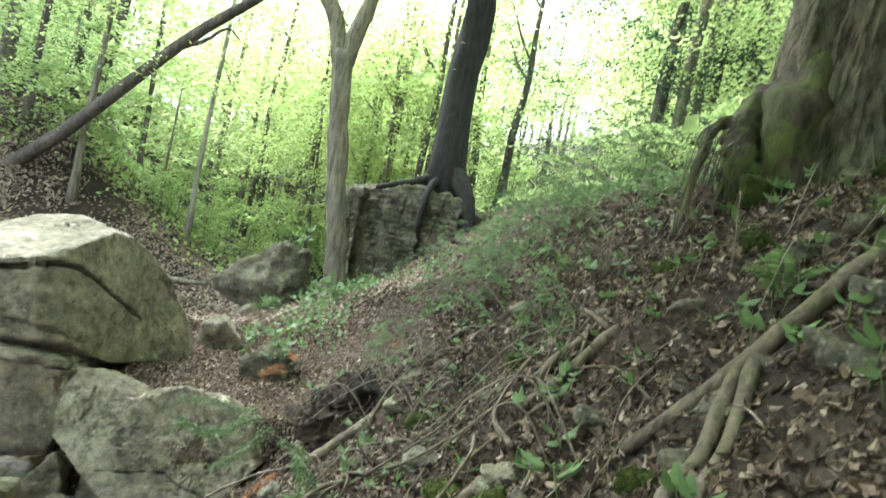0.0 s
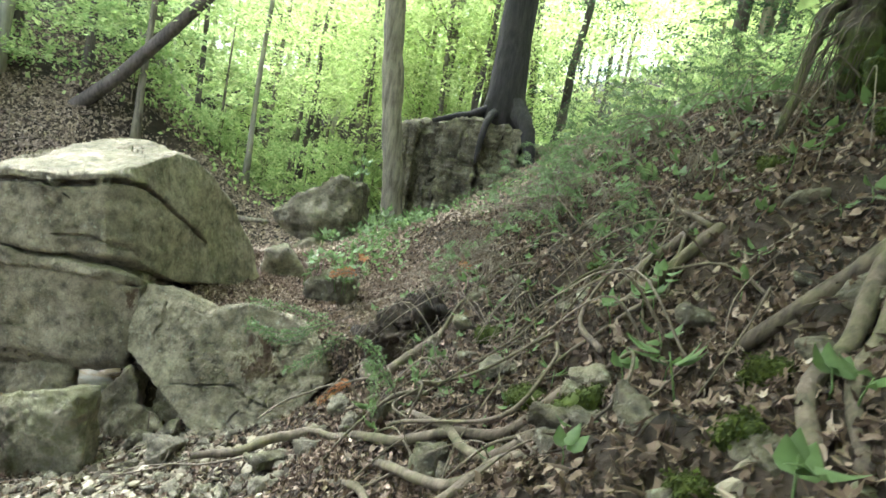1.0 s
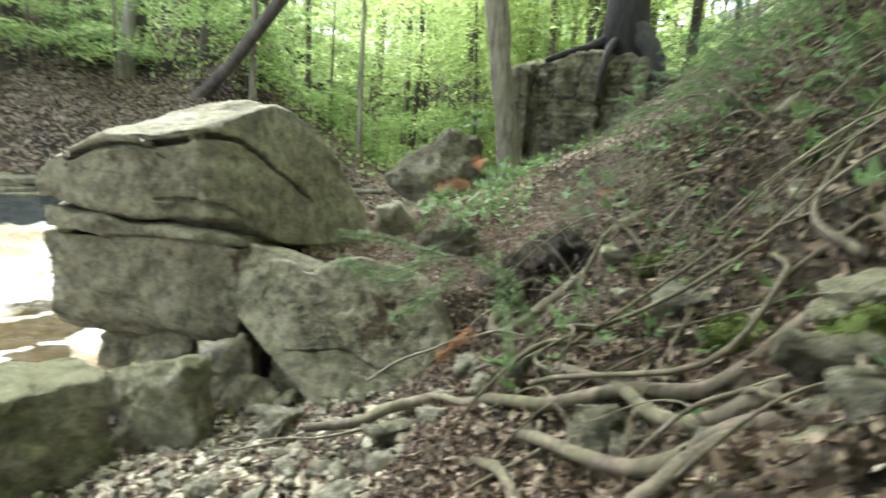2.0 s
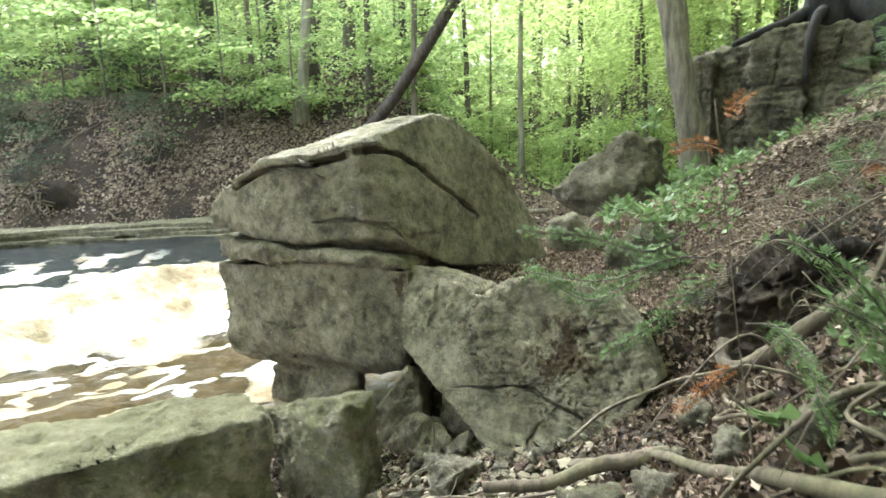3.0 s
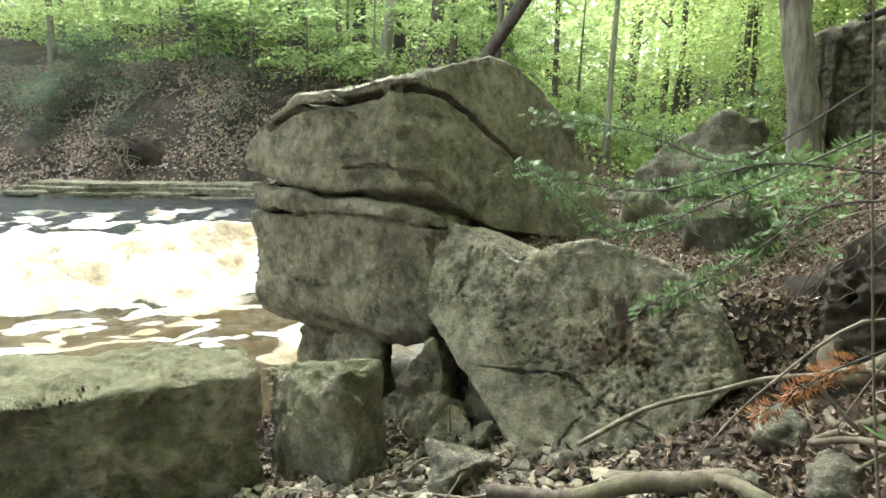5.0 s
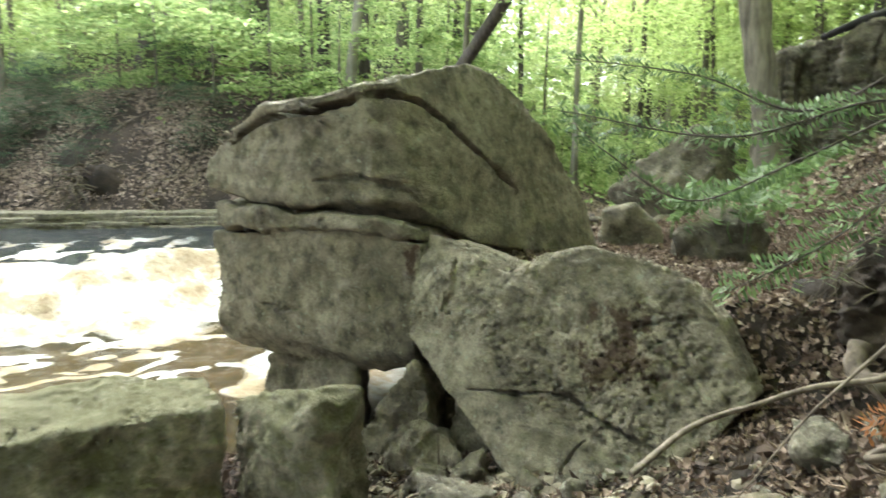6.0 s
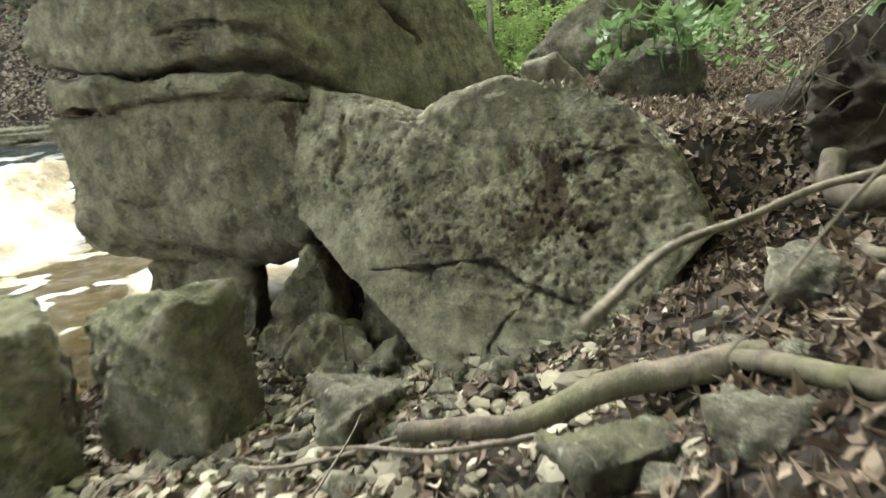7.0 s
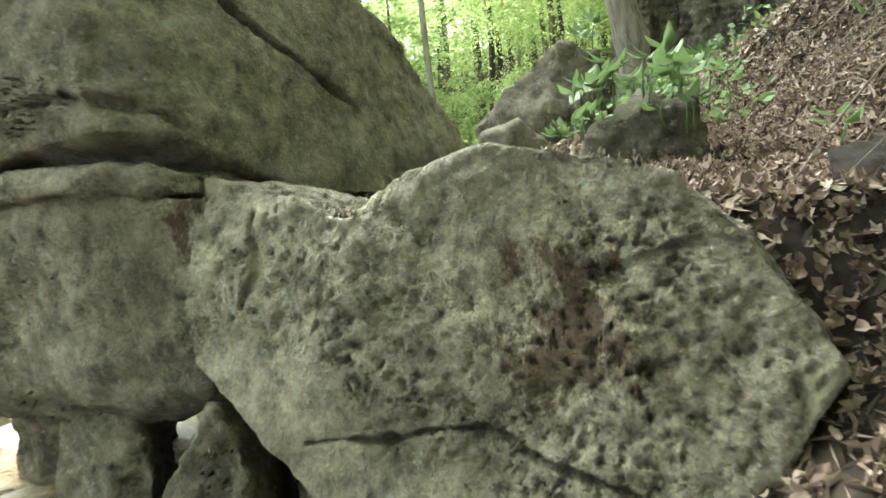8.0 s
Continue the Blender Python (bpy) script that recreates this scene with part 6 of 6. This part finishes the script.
def hemlock_sapling(stem, branches, label):
    e = thing("hemlock_sapling", stem[0], label, "sapling", "hemlock saplings")
    path = spline(stem, 4)
    part("stem", tube(path, [0.0045 - 0.0025 * i / (len(path) - 1) for i in range(len(path))], 6, 0.1), twig_bark, e)
    for pts, reach, rusty in branches:
        q = spline(pts, 7)
        b = part("branch", tube(q, [0.003 - 0.002 * i / (len(q) - 1) for i in range(len(q))], 5, 0.1), bark_dark, e)
        v, f = needles(q[len(q) // 4:], reach, hrng)
        part("needle_spray", tri_mesh("needle_spray", v, f), needle_rust if rusty else hemlock_fresh, b, smooth=False)
    return e


hemlock_sapling([at(-1.0, 4.45, -0.05), V((-1.08, 4.42, 1.0)), V((-1.18, 4.32, 1.95))], [
    ([(-1.10, 4.38, 1.36), (-1.30, 4.22, 1.38), (-1.50, 4.05, 1.32), (-1.75, 3.90, 1.37)], 0.13, False),
    ([(-1.08, 4.40, 1.30), (-1.20, 4.28, 1.28), (-1.35, 4.14, 1.14), (-1.48, 4.02, 1.06)], 0.13, False),
    ([(-1.14, 4.36, 1.55), (-1.40, 4.36, 1.38), (-1.60, 4.22, 1.45), (-1.82, 4.08, 1.49)], 0.12, False),
    ([(-1.12, 4.38, 1.45), (-1.44, 4.32, 1.27), (-1.60, 4.19, 1.20), (-1.74, 4.10, 1.30), (-1.8, 4.06, 1.36)], 0.10, False),
    ([(-1.12, 4.38, 1.75), (-1.2, 4.2, 1.8), (-1.28, 4.05, 1.78)], 0.08, True),
    ([(-1.14, 4.36, 1.85), (-1.10, 4.2, 1.92), (-1.05, 4.05, 1.95)], 0.07, True),
    ([(-1.05, 4.42, 0.95), (-1.15, 4.3, 0.9), (-1.28, 4.2, 0.78)], 0.08, True),
    ([(-1.06, 4.42, 1.1), (-0.95, 4.25, 1.15), (-0.85, 4.0, 1.1), (-0.8, 3.8, 1.0)], 0.12, False)],
    "young hemlock sapling with green and some rusty dead sprays")
hemlock_sapling([at(-0.45, 3.65, -0.05), V((-0.6, 3.6, 1.1)), V((-0.75, 3.5, 1.5))], [
    ([(-0.68, 3.55, 1.35), (-0.80, 3.48, 1.52), (-0.92, 3.42, 1.60)], 0.10, False),
    ([(-0.62, 3.58, 1.2), (-0.72, 3.5, 1.38), (-0.84, 3.46, 1.46)], 0.10, False)], "small hemlock shoot on the slope")
for x, y, h in [(-0.6, 7.2, 0.7), (0.3, 6.5, 1.0), (1.2, 7.5, 1.0), (0.9, 8.6, 1.1), (0.6, 7.9, 1.3), (1.6, 9.2, 1.5), (0.2, 9.6, 1.2), (2.3, 8.2, 1.4), (1.5, 10.6, 1.6), (2.9, 9.8, 1.6), (1.9, 6.6, 1.0), (0.9, 5.3, 0.7), (1.4, 6.9, 1.0), (2.0, 7.7, 1.2), (0.5, 6.9, 0.8), (1.1, 8.0, 1.1), (2.5, 7.0, 1.2), (-0.2, 8.4, 0.9), (0.6, 9.2, 1.2), (1.9, 8.9, 1.4), (2.2, 5.6, 0.8), (-0.1, 10.6, 1.2), (1.0, 11.6, 1.5)]:
    b = at(x, y)
    tops = []
    for k in range(10):
        w = k * 2.4
        z = h * (0.18 + 0.08 * k)
        L = 0.52 * h * (1.1 - 0.08 * k)
        a = b + V((0, 0, z))
        d = V((math.cos(w), math.sin(w), 0.1))
        tops.append(([a, a + d * L * 0.5 + V((0, 0, 0.03)), a + d * L - V((0, 0, 0.05))], 0.2, (k == 5 and x < -0.5)))
    hemlock_sapling([b - V((0, 0, 0.05)), b + V((0.02, 0, h * 0.5)), b + V((0.03, 0.02, h))], tops, "young hemlock sapling among dead twigs")

# herb layer on the slopes behind
pos, nrm = scatter(60000, -3.8, 6, 6.0, 18, lambda x, y: np.maximum(np.maximum(step(0.0, 0.8, x), 0.7 * step(11.5, 13, y)), step(0.95, 0.6, np.abs(x + 2.45 - 0.05 * (y - 9))) * step(8.6, 9.2, y)) * step(0.35, 0.75, land(x, y)) * np.clip(0.15 + 0.9 * fbm(x * 0.8, y * 0.8, 91, 3), 0, 1) * step(5.5, 8.5, y), brng)
pos = pos[brng.uniform(0, 1, len(pos)) < 0.55]
nrm = nrm[:len(pos)]
pos[:, 2] += brng.uniform(0.03, 0.32, len(pos))
v, f = leaf_quads(pos, nrm * 0.7 + brng.normal(size=nrm.shape) * 0.5, 0.11, 0.07, brng)
tagged(put("herb_layer", tri_mesh("herb_layer", v, f), leaf_green, False), "low green herbs growing through the litter", "herbs", kind="stuff")


# fine dead brush and brushy shoots on the shoulder of the bank
def brush(x, y, size, count, seed):
    rr = random.Random(seed)
    b = at(x, y, -0.03)
    bm = bmesh.new()
    for k in range(count):
        w, L = rr.uniform(0, 6.28), size * rr.uniform(0.5, 1.1)
        a = b + V((rr.uniform(-0.2, 0.2), rr.uniform(-0.2, 0.2), 0))
        d = V((math.cos(w), math.sin(w), 0))
        q = [a, a + d * L * 0.3 + V((0, 0, L * rr.uniform(0.3, 0.6))), a + d * L * 0.75 + V((0, 0, L * rr.uniform(0.25, 0.7))), a + d * L * 1.1 + V((rr.uniform(-0.1, 0.1), 0, L * rr.uniform(0.0, 0.6)))]
        p = spline(q, 3)
        join(bm, tube(p, [0.005 - 0.0004 * j for j in range(len(p))], 4, 0.1, k))
    tagged(put("dead_brush", bm, twig_bark), "bare tangled brush of thin dead twigs", "brush", "dead brush on the bank", kind="stuff")


for i, (x, y, s, n) in enumerate([(-0.55, 6.9, 0.6, 34), (-0.1, 6.2, 0.6, 34), (0.35, 7.3, 0.7, 34), (-0.3, 7.9, 0.6, 30), (0.2, 5.4, 0.5, 30), (0.9, 6.4, 0.6, 30), (1.5, 5.6, 0.6, 30), (0.7, 8.4, 0.7, 30), (1.6, 7.2, 0.7, 30), (-0.45, 5.0, 0.45, 26), (0.15, 4.7, 0.4, 24), (-0.6, 9.2, 0.7, 26)]):
    brush(x, y, s, n, 900 + i)
